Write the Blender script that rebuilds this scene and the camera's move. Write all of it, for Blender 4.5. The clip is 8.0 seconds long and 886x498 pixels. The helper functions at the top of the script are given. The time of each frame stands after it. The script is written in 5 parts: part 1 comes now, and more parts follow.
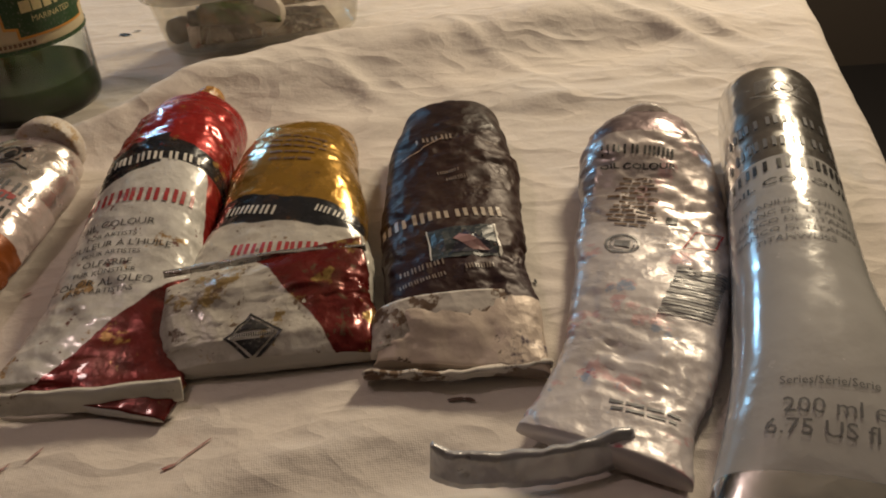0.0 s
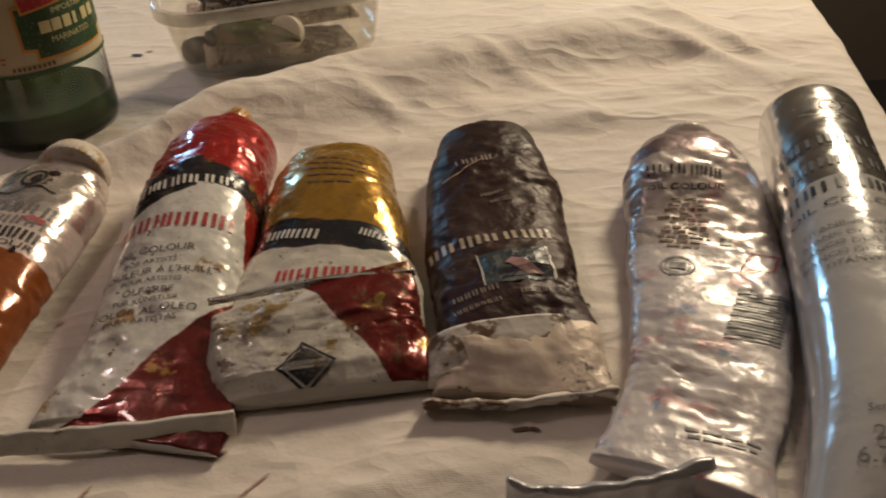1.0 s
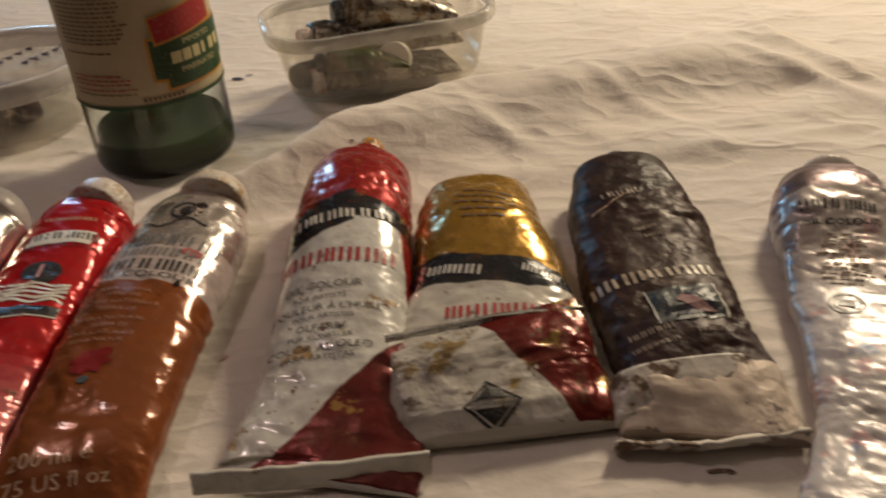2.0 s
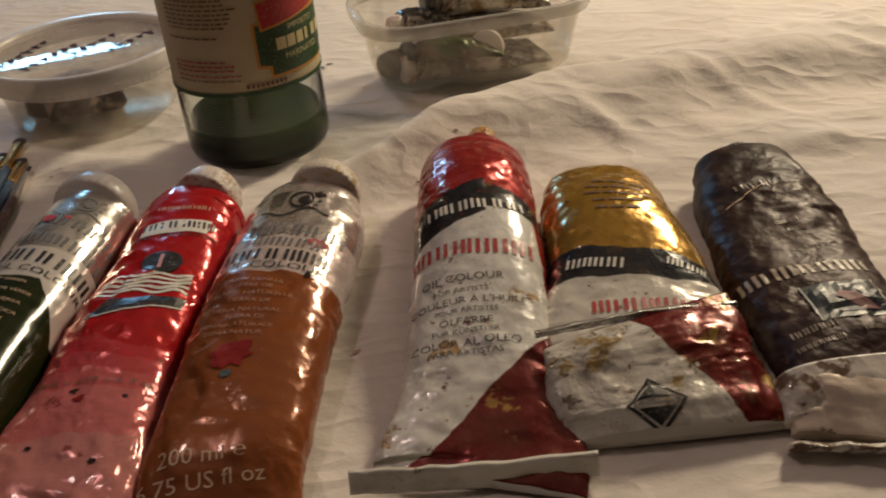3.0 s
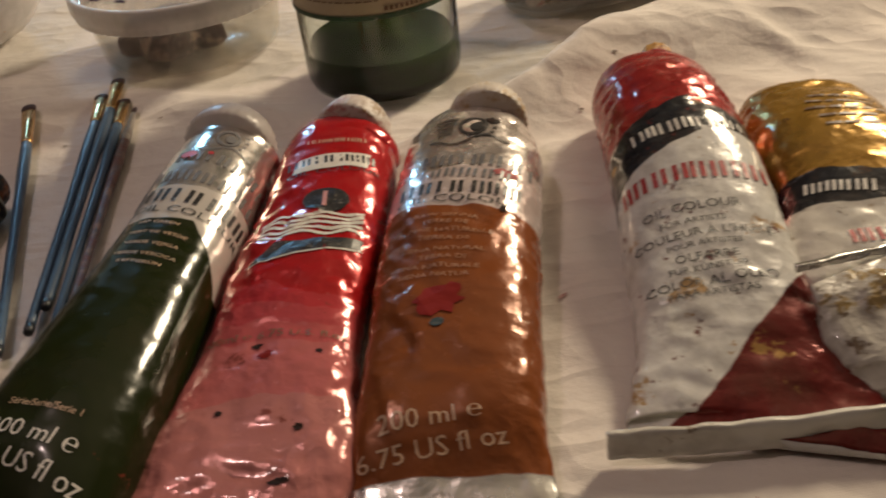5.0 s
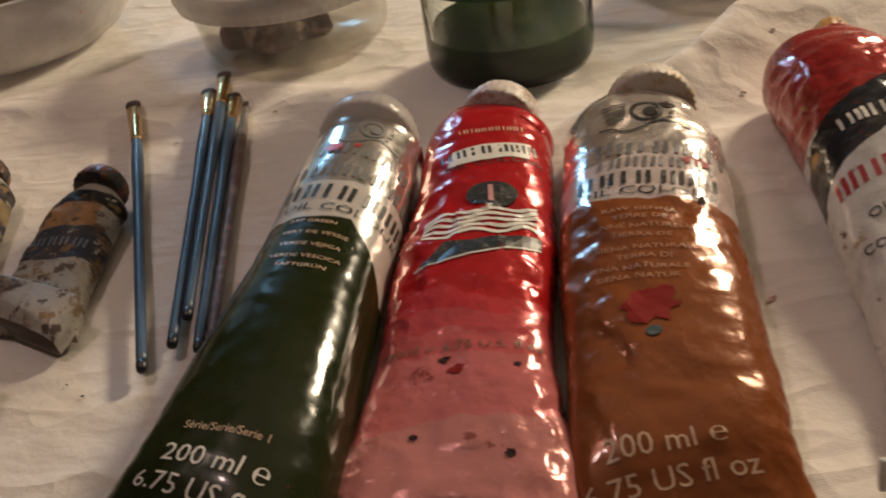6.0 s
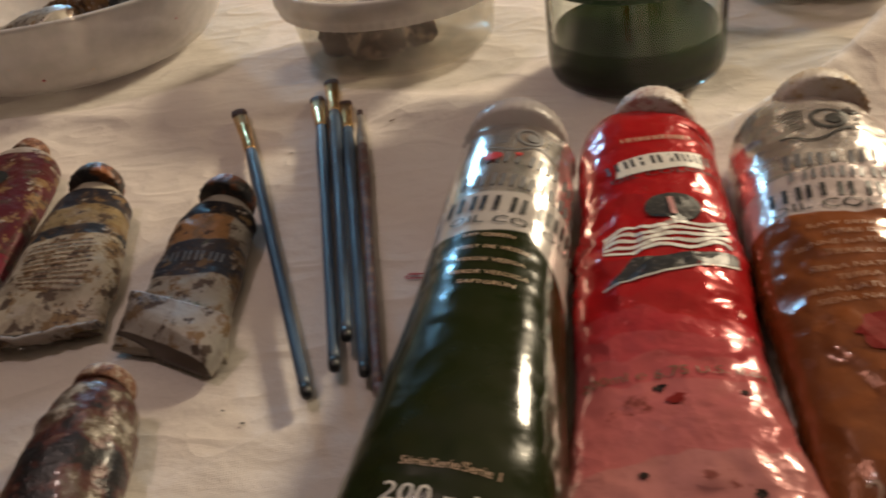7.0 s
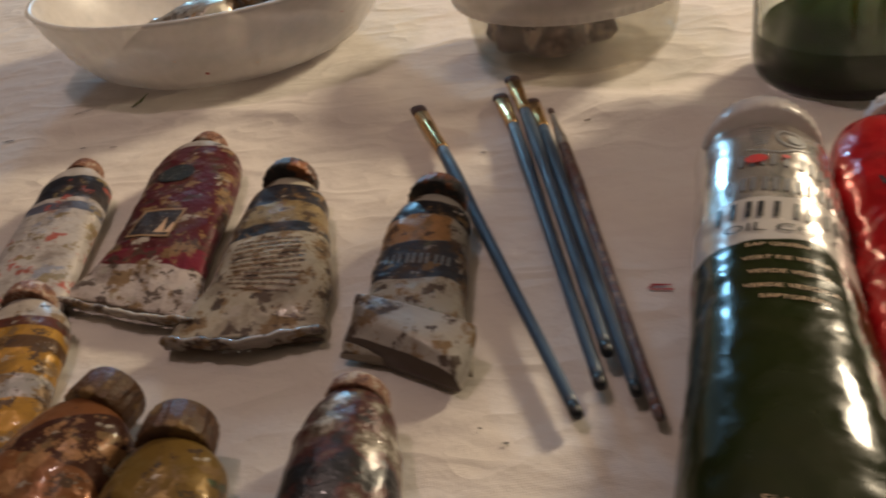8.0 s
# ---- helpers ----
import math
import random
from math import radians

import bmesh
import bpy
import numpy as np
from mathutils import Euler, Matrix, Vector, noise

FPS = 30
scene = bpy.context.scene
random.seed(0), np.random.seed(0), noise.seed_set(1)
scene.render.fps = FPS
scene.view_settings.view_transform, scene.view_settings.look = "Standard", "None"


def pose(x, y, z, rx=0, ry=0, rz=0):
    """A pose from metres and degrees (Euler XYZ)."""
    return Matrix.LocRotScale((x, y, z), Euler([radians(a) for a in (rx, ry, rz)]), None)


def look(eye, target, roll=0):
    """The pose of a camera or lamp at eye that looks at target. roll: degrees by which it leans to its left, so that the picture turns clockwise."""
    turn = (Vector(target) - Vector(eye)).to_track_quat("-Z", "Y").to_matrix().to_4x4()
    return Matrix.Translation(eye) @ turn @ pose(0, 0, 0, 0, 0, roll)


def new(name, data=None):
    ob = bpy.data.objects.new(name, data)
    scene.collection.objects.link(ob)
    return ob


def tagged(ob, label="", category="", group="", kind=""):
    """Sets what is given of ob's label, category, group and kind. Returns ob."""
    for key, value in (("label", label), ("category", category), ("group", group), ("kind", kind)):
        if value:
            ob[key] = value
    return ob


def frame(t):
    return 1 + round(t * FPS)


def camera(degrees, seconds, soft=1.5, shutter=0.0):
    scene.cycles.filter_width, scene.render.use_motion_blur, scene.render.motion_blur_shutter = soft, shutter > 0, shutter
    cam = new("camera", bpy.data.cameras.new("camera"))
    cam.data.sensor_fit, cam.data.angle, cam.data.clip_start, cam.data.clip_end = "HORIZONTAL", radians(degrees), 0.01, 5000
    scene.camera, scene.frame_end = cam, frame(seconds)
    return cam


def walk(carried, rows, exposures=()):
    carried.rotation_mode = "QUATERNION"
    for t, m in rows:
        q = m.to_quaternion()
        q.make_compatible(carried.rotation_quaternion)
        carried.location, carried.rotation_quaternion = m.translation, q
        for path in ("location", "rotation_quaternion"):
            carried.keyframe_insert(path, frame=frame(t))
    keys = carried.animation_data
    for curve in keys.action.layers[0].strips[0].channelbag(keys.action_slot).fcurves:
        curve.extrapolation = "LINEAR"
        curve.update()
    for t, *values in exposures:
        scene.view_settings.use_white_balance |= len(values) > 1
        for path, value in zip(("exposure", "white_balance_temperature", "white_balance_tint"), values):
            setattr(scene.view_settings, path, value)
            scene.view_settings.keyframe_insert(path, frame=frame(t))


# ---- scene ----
cam = camera(52.0, 8.0, soft=1.9, shutter=0.5)
PATH = [
    (0, (0.01363, -0.00068, 0.20363), (-0.02693, 0.83204, -0.34857), -4.87),
    (0.5, (0.00890, 0.00369, 0.20200), (-0.02064, 0.84397, -0.33935), -4.70),
    (1, (-0.01253, 0.00826, 0.20209), (-0.03055, 0.85189, -0.33452), -4.53),
    (1.5, (-0.03557, 0.00982, 0.20527), (-0.05957, 0.85708, -0.32537), -4.71),
    (2, (-0.07021, 0.01356, 0.21700), (-0.09939, 0.86065, -0.31364), -4.80),
    (2.2, (-0.08238, 0.01512, 0.22054), (-0.11824, 0.85987, -0.31343), -5.17),
    (3.5, (-0.13639, 0.02811, 0.20533), (-0.17234, 0.87268, -0.32891), -4.28),
    (4, (-0.15122, 0.03210, 0.19909), (-0.18040, 0.87598, -0.33665), -4.10),
    (4.2, (-0.16072, 0.03459, 0.19598), (-0.18874, 0.87532, -0.34474), -4.11),
    (5.3, (-0.20463, 0.06570, 0.17969), (-0.27648, 0.88515, -0.38894), -7.91),
    (5.5, (-0.21835, 0.07101, 0.17699), (-0.29556, 0.89108, -0.39005), -8.18),
    (6, (-0.23598, 0.08178, 0.17035), (-0.33235, 0.90434, -0.39011), -9.01),
    (6.5, (-0.25725, 0.08957, 0.16871), (-0.35696, 0.91709, -0.38379), -9.26),
    (7, (-0.28515, 0.09706, 0.16602), (-0.39511, 0.92764, -0.37993), -9.30),
    (7.5, (-0.31695, 0.10337, 0.16444), (-0.44943, 0.93548, -0.37411), -9.37),
    (8, (-0.34585, 0.11059, 0.16266), (-0.50943, 0.94070, -0.37040), -9.73),
]
walk(cam, [(t, look(eye, target, roll)) for t, eye, target, roll in PATH],
     exposures=[(0.0, -0.28), (4.2, -0.20), (5.3, 0.14), (8.0, 0.20)])

# ---- world and lights ----
world = bpy.data.worlds.new("world")
scene.world = world
world.use_nodes = True
sky = world.node_tree.nodes.new("ShaderNodeTexSky")
sky.sky_type, sky.sun_disc, sky.sun_elevation, sky.sun_rotation = "NISHITA", False, radians(12), radians(250)
world.node_tree.links.new(sky.outputs[0], world.node_tree.nodes["Background"].inputs[0])
world.node_tree.nodes["Background"].inputs[1].default_value = 0.08


def lamp(name, kind, m, watts, colour, **settings):
    data = bpy.data.lights.new(name, kind)
    data.energy, data.color = watts, colour
    if kind == "AREA":
        data.shape, data.size, data.size_y = settings["shape"], settings["size"], settings["size_y"]
    else:
        data.shadow_soft_size = settings["radius"]
    ob = new(name, data)
    ob.matrix_world = m
    return ob


KEY = (0.52, 1.15, 0.62)
lamp("table_lamp_light", "POINT", pose(*KEY), 52.0, (1.0, 0.82, 0.57), radius=0.11)
# unseen fill lamp added overhead on the left to lift the shade
lamp("fill_light", "POINT", pose(-0.80, 0.55, 1.40), 11.0, (1.0, 0.75, 0.69), radius=0.06)
lamp("window_light", "AREA", look((-1.02, 2.16, 0.52), (-0.35, 0.3, 0.0)), 6.0, (0.28, 0.64, 1.0), shape="RECTANGLE", size=0.13, size_y=0.26)


# ---- materials ----
def principled(name, colour=(0.5, 0.5, 0.5), rough=0.5, metal=0.0, coat=0.0, spec=0.5):
    ma = bpy.data.materials.new(name)
    ma.use_nodes = True
    b = ma.node_tree.nodes["Principled BSDF"]
    b.inputs["Base Color"].default_value = (*colour, 1)
    b.inputs["Roughness"].default_value = rough
    b.inputs["Metallic"].default_value = metal
    b.inputs["Coat Weight"].default_value = coat * 0.6
    b.inputs["Coat Roughness"].default_value = 0.06
    b.inputs["Specular IOR Level"].default_value = spec
    return ma, ma.node_tree.nodes, ma.node_tree.links, b


def socket(nodes, links, target, value):
    if isinstance(value, (int, float)):
        target.default_value = value
    elif isinstance(value, tuple):
        target.default_value = (*value, 1)[:len(target.default_value)]
    else:
        links.new(value, target)


def mix(nodes, links, fac, a, b):
    n = nodes.new("ShaderNodeMix")
    n.data_type = "RGBA"
    for at, value in ((0, fac), (6, a), (7, b)):
        socket(nodes, links, n.inputs[at], value)
    return n.outputs[2]


def maths(nodes, links, op, a, b=0.0):
    n = nodes.new("ShaderNodeMath")
    n.operation = op
    socket(nodes, links, n.inputs[0], a)
    socket(nodes, links, n.inputs[1], b)
    return n.outputs[0]


def noise_node(nodes, links, scale, detail=3.0, coords=None, rough=0.55, stretch=None):
    if coords is None:
        coords = nodes.new("ShaderNodeTexCoord").outputs["Object"]
    if stretch:
        m = nodes.new("ShaderNodeMapping")
        m.inputs["Scale"].default_value = stretch
        links.new(coords, m.inputs["Vector"])
        coords = m.outputs[0]
    n = nodes.new("ShaderNodeTexNoise")
    n.inputs["Scale"].default_value, n.inputs["Detail"].default_value, n.inputs["Roughness"].default_value = scale, detail, rough
    links.new(coords, n.inputs["Vector"])
    return n


def ranged(nodes, links, value, a, b, lo=0.0, hi=1.0):
    n = nodes.new("ShaderNodeMapRange")
    for at, v in ((1, a), (2, b), (3, lo), (4, hi)):
        n.inputs[at].default_value = v
    links.new(value, n.inputs[0])
    return n.outputs[0]


def bump(nodes, links, b, height, strength, distance):
    n = nodes.new("ShaderNodeBump")
    n.inputs["Strength"].default_value, n.inputs["Distance"].default_value = strength, distance
    links.new(height, n.inputs["Height"])
    links.new(n.outputs[0], b.inputs["Normal"])


def print_material(name, base, layers=(), stains=(), rough=0.3, metal=0.25, coat=0.4, wobble=0.0015, grime=0.25, wear=0.62, relief=0.2):
    """Printed metal foil. layers: (colour, metal, ((a, b, c), ...)) where a*u + b*v + c > 0 for all. stains: (colour, scale, threshold)."""
    ma, nodes, links, b = principled(name, base, rough, metal, coat, 0.18)
    uv = nodes.new("ShaderNodeUVMap").outputs[0]
    wob = noise_node(nodes, links, 60.0, 2.0, uv)
    off = nodes.new("ShaderNodeVectorMath")
    off.operation = "MULTIPLY_ADD"
    links.new(wob.outputs["Color"], off.inputs[0])
    off.inputs[1].default_value = (wobble * 2, wobble * 2, 0)
    links.new(uv, off.inputs[2])
    split = nodes.new("ShaderNodeSeparateXYZ")
    links.new(off.outputs[0], split.inputs[0])
    one = nodes.new("ShaderNodeCombineXYZ")
    links.new(split.outputs[0], one.inputs[0])
    links.new(split.outputs[1], one.inputs[1])
    one.inputs[2].default_value = 1.0
    colour, metallic = base, metal
    for tint, shine, planes in layers:
        mask = None
        for plane in planes:
            d = nodes.new("ShaderNodeVectorMath")
            d.operation = "DOT_PRODUCT"
            links.new(one.outputs[0], d.inputs[0])
            d.inputs[1].default_value = (plane[0], plane[1], plane[2] - (plane[0] + plane[1]) * wobble)
            m = ranged(nodes, links, d.outputs["Value"], -0.0003, 0.0003)
            mask = m if mask is None else maths(nodes, links, "MULTIPLY", mask, m)
        colour = mix(nodes, links, mask, colour, tint)
        old = metallic
        metallic = maths(nodes, links, "MULTIPLY", mask, shine - (old if isinstance(old, float) else 0.0))
        metallic = maths(nodes, links, "ADD", metallic, old) if isinstance(old, float) else maths(nodes, links, "ADD", metallic, maths(nodes, links, "MULTIPLY", old, maths(nodes, links, "SUBTRACT", 1.0, mask)))
    # bare metal where the print is scuffed along creases
    scuff = noise_node(nodes, links, 210.0, 5.0, uv, 0.7)
    bare = ranged(nodes, links, scuff.outputs["Fac"], wear - 0.05, wear + 0.02, 0.0, 0.75)
    colour = mix(nodes, links, bare, colour, (0.62, 0.60, 0.57))
    for tint, scale, level in stains:
        st = noise_node(nodes, links, scale, 5.0, uv, 0.68)
        colour = mix(nodes, links, ranged(nodes, links, st.outputs["Fac"], level - 0.075, level - 0.035, 0.0, 0.9), colour, tint)
    dirt = noise_node(nodes, links, 45.0, 6.0, uv, 0.7)
    colour = mix(nodes, links, ranged(nodes, links, dirt.outputs["Fac"], 0.47, 0.66, 0.0, grime), colour, (0.10, 0.06, 0.035))
    socket(nodes, links, b.inputs["Base Color"], colour)
    socket(nodes, links, b.inputs["Metallic"], metallic)
    rn = noise_node(nodes, links, 130.0, 4.0, uv)
    socket(nodes, links, b.inputs["Roughness"], ranged(nodes, links, rn.outputs["Fac"], 0.3, 0.7, rough - 0.1, rough + 0.08))
    # sharp creases between small plates of foil, at three sizes
    height = 0.0
    for size, part_of in ((85.0, 0.55), (190.0, 0.6), (430.0, 0.5)):
        warp = noise_node(nodes, links, size * 0.7, 2.0, uv)
        bent = nodes.new("ShaderNodeVectorMath")
        bent.operation = "MULTIPLY_ADD"
        links.new(warp.outputs["Color"], bent.inputs[0])
        bent.inputs[1].default_value = (1.1 / size, 1.1 / size, 0)
        links.new(uv, bent.inputs[2])
        cell = nodes.new("ShaderNodeTexVoronoi")
        cell.voronoi_dimensions = "2D"
        cell.inputs["Scale"].default_value = size
        links.new(bent.outputs[0], cell.inputs["Vector"])
        fold = maths(nodes, links, "MULTIPLY", cell.outputs["Distance"], 80.0 / size)
        height = maths(nodes, links, "ADD", maths(nodes, links, "MULTIPLY", fold, part_of), height)
    patch = noise_node(nodes, links, 34.0, 2.0, uv)
    height = maths(nodes, links, "MULTIPLY", height, ranged(nodes, links, patch.outputs["Fac"], 0.42, 0.60, 0.3, 1.0))
    bump(nodes, links, b, height, min(1.0, relief * 2.4), 0.0035)
    return ma


def blotch_material(name, colours, rough=0.5, metal=0.0, scale=90.0, coat=0.0, bumps=0.6):
    """Paint-caked surfaces: the colours in patches."""
    ma, nodes, links, b = principled(name, colours[0], rough, metal, coat)
    n = noise_node(nodes, links, scale, 5.0, None, 0.65)
    ramp = nodes.new("ShaderNodeValToRGB")
    ramp.color_ramp.elements[0].position, ramp.color_ramp.elements[0].color = 0.36, (*colours[0], 1)
    ramp.color_ramp.elements[1].position, ramp.color_ramp.elements[1].color = 0.64, (*colours[-1], 1)
    for k, c in enumerate(colours[1:-1]):
        e = ramp.color_ramp.elements.new(0.36 + 0.28 * (k + 1) / (len(colours) - 1))
        e.color = (*c, 1)
    links.new(n.outputs["Fac"], ramp.inputs[0])
    links.new(ramp.outputs[0], b.inputs["Base Color"])
    f = noise_node(nodes, links, scale * 5, 4.0)
    bump(nodes, links, b, f.outputs["Fac"], bumps, 0.001)
    return ma


def plastic_sheet(name, colour, clear, rough):
    """Thin translucent plastic: part of the light goes straight through."""
    ma, nodes, links, b = principled(name, colour, rough)
    through_it = nodes.new("ShaderNodeBsdfTransparent")
    through_it.inputs[0].default_value = (0.96, 0.95, 0.92, 1)
    m = nodes.new("ShaderNodeMixShader")
    m.inputs[0].default_value = clear
    n = noise_node(nodes, links, 60.0, 5.0)
    socket(nodes, links, m.inputs[0], ranged(nodes, links, n.outputs["Fac"], 0.35, 0.7, min(1.0, clear + 0.08), clear - 0.12))
    links.new(b.outputs[0], m.inputs[1])
    links.new(through_it.outputs[0], m.inputs[2])
    links.new(m.outputs[0], nodes["Material Output"].inputs[0])
    return ma


def ink(name, colour, rough=0.4):
    ma, nodes, links, b = principled(name, colour, rough)
    n = noise_node(nodes, links, 700.0, 3.0)
    links.new(mix(nodes, links, ranged(nodes, links, n.outputs["Fac"], 0.55, 0.75, 0.0, 0.5), colour, (0.35, 0.32, 0.28)), b.inputs["Base Color"])
    return ma


def cloth_material():
    ma, nodes, links, b = principled("white_cotton", (0.74, 0.69, 0.64), 0.9, spec=0.2)
    b.inputs["Sheen Weight"].default_value = 0.15
    n = noise_node(nodes, links, 7.0, 4.0)
    c = mix(nodes, links, ranged(nodes, links, n.outputs["Fac"], 0.35, 0.7), (0.76, 0.71, 0.66), (0.69, 0.62, 0.57))
    s = noise_node(nodes, links, 26.0, 5.0, None, 0.7)
    c = mix(nodes, links, ranged(nodes, links, s.outputs["Fac"], 0.66, 0.78, 0.0, 0.35), c, (0.52, 0.36, 0.31))
    links.new(c, b.inputs["Base Color"])
    coords = nodes.new("ShaderNodeTexCoord").outputs["Object"]
    heights = []
    for turn in (0.0, 90.0):
        m = nodes.new("ShaderNodeMapping")
        m.inputs["Rotation"].default_value = (0, 0, radians(turn - 9))
        links.new(coords, m.inputs[0])
        w = nodes.new("ShaderNodeTexWave")
        w.inputs["Scale"].default_value, w.inputs["Distortion"].default_value, w.inputs["Detail"].default_value = 420.0, 2.0, 2.0
        links.new(m.outputs[0], w.inputs["Vector"])
        heights.append(w.outputs["Fac"])
    weave = maths(nodes, links, "ADD", *heights)
    crease = noise_node(nodes, links, 34.0, 6.0, None, 0.6, (1.0, 1.2, 1.0))
    total = maths(nodes, links, "ADD", maths(nodes, links, "MULTIPLY", weave, 0.015), maths(nodes, links, "MULTIPLY", crease.outputs["Fac"], 1.1))
    for turn, size, deep in ((22.0, 9.0, 0.7), (-50.0, 13.0, 0.9), (70.0, 19.0, 0.5)):
        m = nodes.new("ShaderNodeMapping")
        m.inputs["Rotation"].default_value = (0, 0, radians(turn))
        m.inputs["Scale"].default_value = (1.0, 1.7, 1.0)
        links.new(coords, m.inputs[0])
        line = noise_node(nodes, links, size, 2.0, m.outputs[0], 0.5)
        folded = maths(nodes, links, "ABSOLUTE", maths(nodes, links, "SUBTRACT", line.outputs["Fac"], 0.5))
        total = maths(nodes, links, "SUBTRACT", total, maths(nodes, links, "MULTIPLY", ranged(nodes, links, folded, 0.0, 0.07), deep * 0.5))
    bump(nodes, links, b, total, 0.6, 0.0026)
    return ma


def wall_material(name, colour):
    ma, nodes, links, b = principled(name, colour, 0.85)
    n = noise_node(nodes, links, 3.0, 6.0)
    links.new(mix(nodes, links, n.outputs["Fac"], tuple(c * 0.85 for c in colour), colour), b.inputs["Base Color"])
    return ma


def glass_material(name, colour, rough=0.0, ior=1.45):
    ma, nodes, links, b = principled(name, colour, rough)
    b.inputs["Transmission Weight"].default_value = 1.0
    b.inputs["IOR"].default_value = ior
    return ma


SILVER, WHITE_PRINT, INK_BLACK = (0.72, 0.71, 0.69), (0.72, 0.70, 0.68), (0.012, 0.012, 0.014)
BLACK_INK = ink("black_ink", INK_BLACK)
GREY_INK = ink("grey_ink", (0.16, 0.16, 0.17))
WHITE_INK = ink("white_ink", (0.75, 0.72, 0.66))
RED_INK = ink("red_ink", (0.42, 0.03, 0.035))
BROWN_INK = ink("brown_ink", (0.16, 0.085, 0.04))
PALE_INK = ink("pale_ink", (0.62, 0.42, 0.28))
BARE_FOIL = print_material("bare_foil", SILVER, metal=0.95, rough=0.28, grime=0.15)

# ---- building helpers ----
BASE = {}


def thing(name, at, label, category, group="", kind=""):
    ob = new(name)
    ob.empty_display_size = 0.01
    ob.location = at
    BASE[ob.name] = Vector(at)
    return tagged(ob, label, category, group, kind)


def part(name, bm, material, parent, label="", smooth=True):
    """One mesh under a thing or a part; the bmesh is in world places."""
    base = BASE[parent.name]
    me = bpy.data.meshes.new(name)
    bmesh.ops.translate(bm, verts=bm.verts, vec=-base)
    bm.to_mesh(me)
    bm.free()
    me.materials.append(material)
    if smooth:
        me.polygons.foreach_set("use_smooth", [True] * len(me.polygons))
    ob = new(name, me)
    ob.parent = parent
    BASE[ob.name] = base
    return tagged(ob, label)


def grid_bm(P, closed=True, UV=None, caps=True):
    """A bmesh from rows x columns x 3 points; columns go round when closed."""
    bm = bmesh.new()
    R, C = P.shape[:2]
    vs = [[bm.verts.new(P[i, j]) for j in range(C)] for i in range(R)]
    layer = bm.loops.layers.uv.new("UVMap") if UV is not None else None
    for i in range(R - 1):
        for j in range(C if closed else C - 1):
            k = (j + 1) % C
            f = bm.faces.new((vs[i][j], vs[i][k], vs[i + 1][k], vs[i + 1][j]))
            if layer is not None:
                for loop, (r, c) in zip(f.loops, ((i, j), (i, j + 1), (i + 1, j + 1), (i + 1, j))):
                    loop[layer].uv = UV[r, c]
    if closed and caps:
        for row in (vs[0], vs[-1]):
            f = bm.faces.new(row)
            if layer is not None:
                for loop in f.loops:
                    loop[layer].uv = UV[0 if row is vs[0] else R - 1, 0]
    bmesh.ops.recalc_face_normals(bm, faces=bm.faces)
    return bm


def lathe(profile, centre, axis=(0, 0, 1), n=48, ribs=0, depth=0.0, scale=(1, 1), wob=0.0, seed=0, rib_rows=None, caps=True):
    """Turned form: profile of (radius, height) along the axis from centre; ribs deepen every other step."""
    turn = Vector((0, 0, 1)).rotation_difference(Vector(axis)).to_matrix()
    P = np.zeros((len(profile), n, 3))
    for i, (r, h) in enumerate(profile):
        for j in range(n):
            a = 2 * math.pi * j / n
            rr = r
            if ribs and (rib_rows is None or i in rib_rows):
                rr -= depth * (0.5 + 0.5 * math.cos(a * ribs))
            if wob:
                rr *= 1 + wob * noise.noise((math.cos(a) * 2 + seed, math.sin(a) * 2, h * 40))
            P[i, j] = Vector(centre) + turn @ Vector((rr * math.cos(a) * scale[0], rr * math.sin(a) * scale[1], h))
    return grid_bm(P, True, None, caps)


def box_bm(x0, y0, z0, x1, y1, z1, bm=None):
    bm = bm or bmesh.new()
    made = bmesh.ops.create_cube(bm, size=1)["verts"]
    for v in made:
        v.co = ((x0 + x1) / 2 + v.co.x * (x1 - x0), (y0 + y1) / 2 + v.co.y * (y1 - y0), (z0 + z1) / 2 + v.co.z * (z1 - z0))
    return bm


def spline(keys, n):
    """Keys (rows of numbers, the first two a place in plan) drawn through smoothly at n even steps of length."""
    K = np.array(keys, float)
    d = np.r_[0, np.cumsum(np.maximum(np.hypot(*np.diff(K[:, :2], axis=0).T), 1e-5))]
    t = np.linspace(0, d[-1], n)
    out = np.zeros((n, K.shape[1]))
    slope = np.gradient(K, d, axis=0)
    for i, s in enumerate(t):
        k = min(max(int(np.searchsorted(d, s)) - 1, 0), len(d) - 2)
        w = d[k + 1] - d[k]
        f = (s - d[k]) / w
        lin = (K[k + 1] - K[k]) / w
        m0 = np.where(slope[k] * lin > 0, np.sign(lin) * np.minimum(np.abs(slope[k]), 3 * np.abs(lin)), 0)
        m1 = np.where(slope[k + 1] * lin > 0, np.sign(lin) * np.minimum(np.abs(slope[k + 1]), 3 * np.abs(lin)), 0)
        out[i] = K[k] * (2 * f**3 - 3 * f**2 + 1) + K[k + 1] * (3 * f**2 - 2 * f**3) + w * (m0 * (f**3 - 2 * f**2 + f) + m1 * (f**3 - f**2))
    return t, out


def facets(q):
    """Crushed foil: every cell is a plate with a tilt of its own, joined softly to its neighbour."""
    far, cells = noise.voronoi(q)
    h = []
    for c in cells[:2]:
        tilt = noise.noise_vector(c * 3.7 + Vector((1.3, 7.1, 2.9)))
        h.append((q - c).dot(tilt) * 1.5 + 0.45 * noise.noise(c * 5.3))
    t = 0.5 + 0.5 * min(1.0, (far[1] - far[0]) / 0.11)
    return h[0] * t + h[1] * (1 - t)


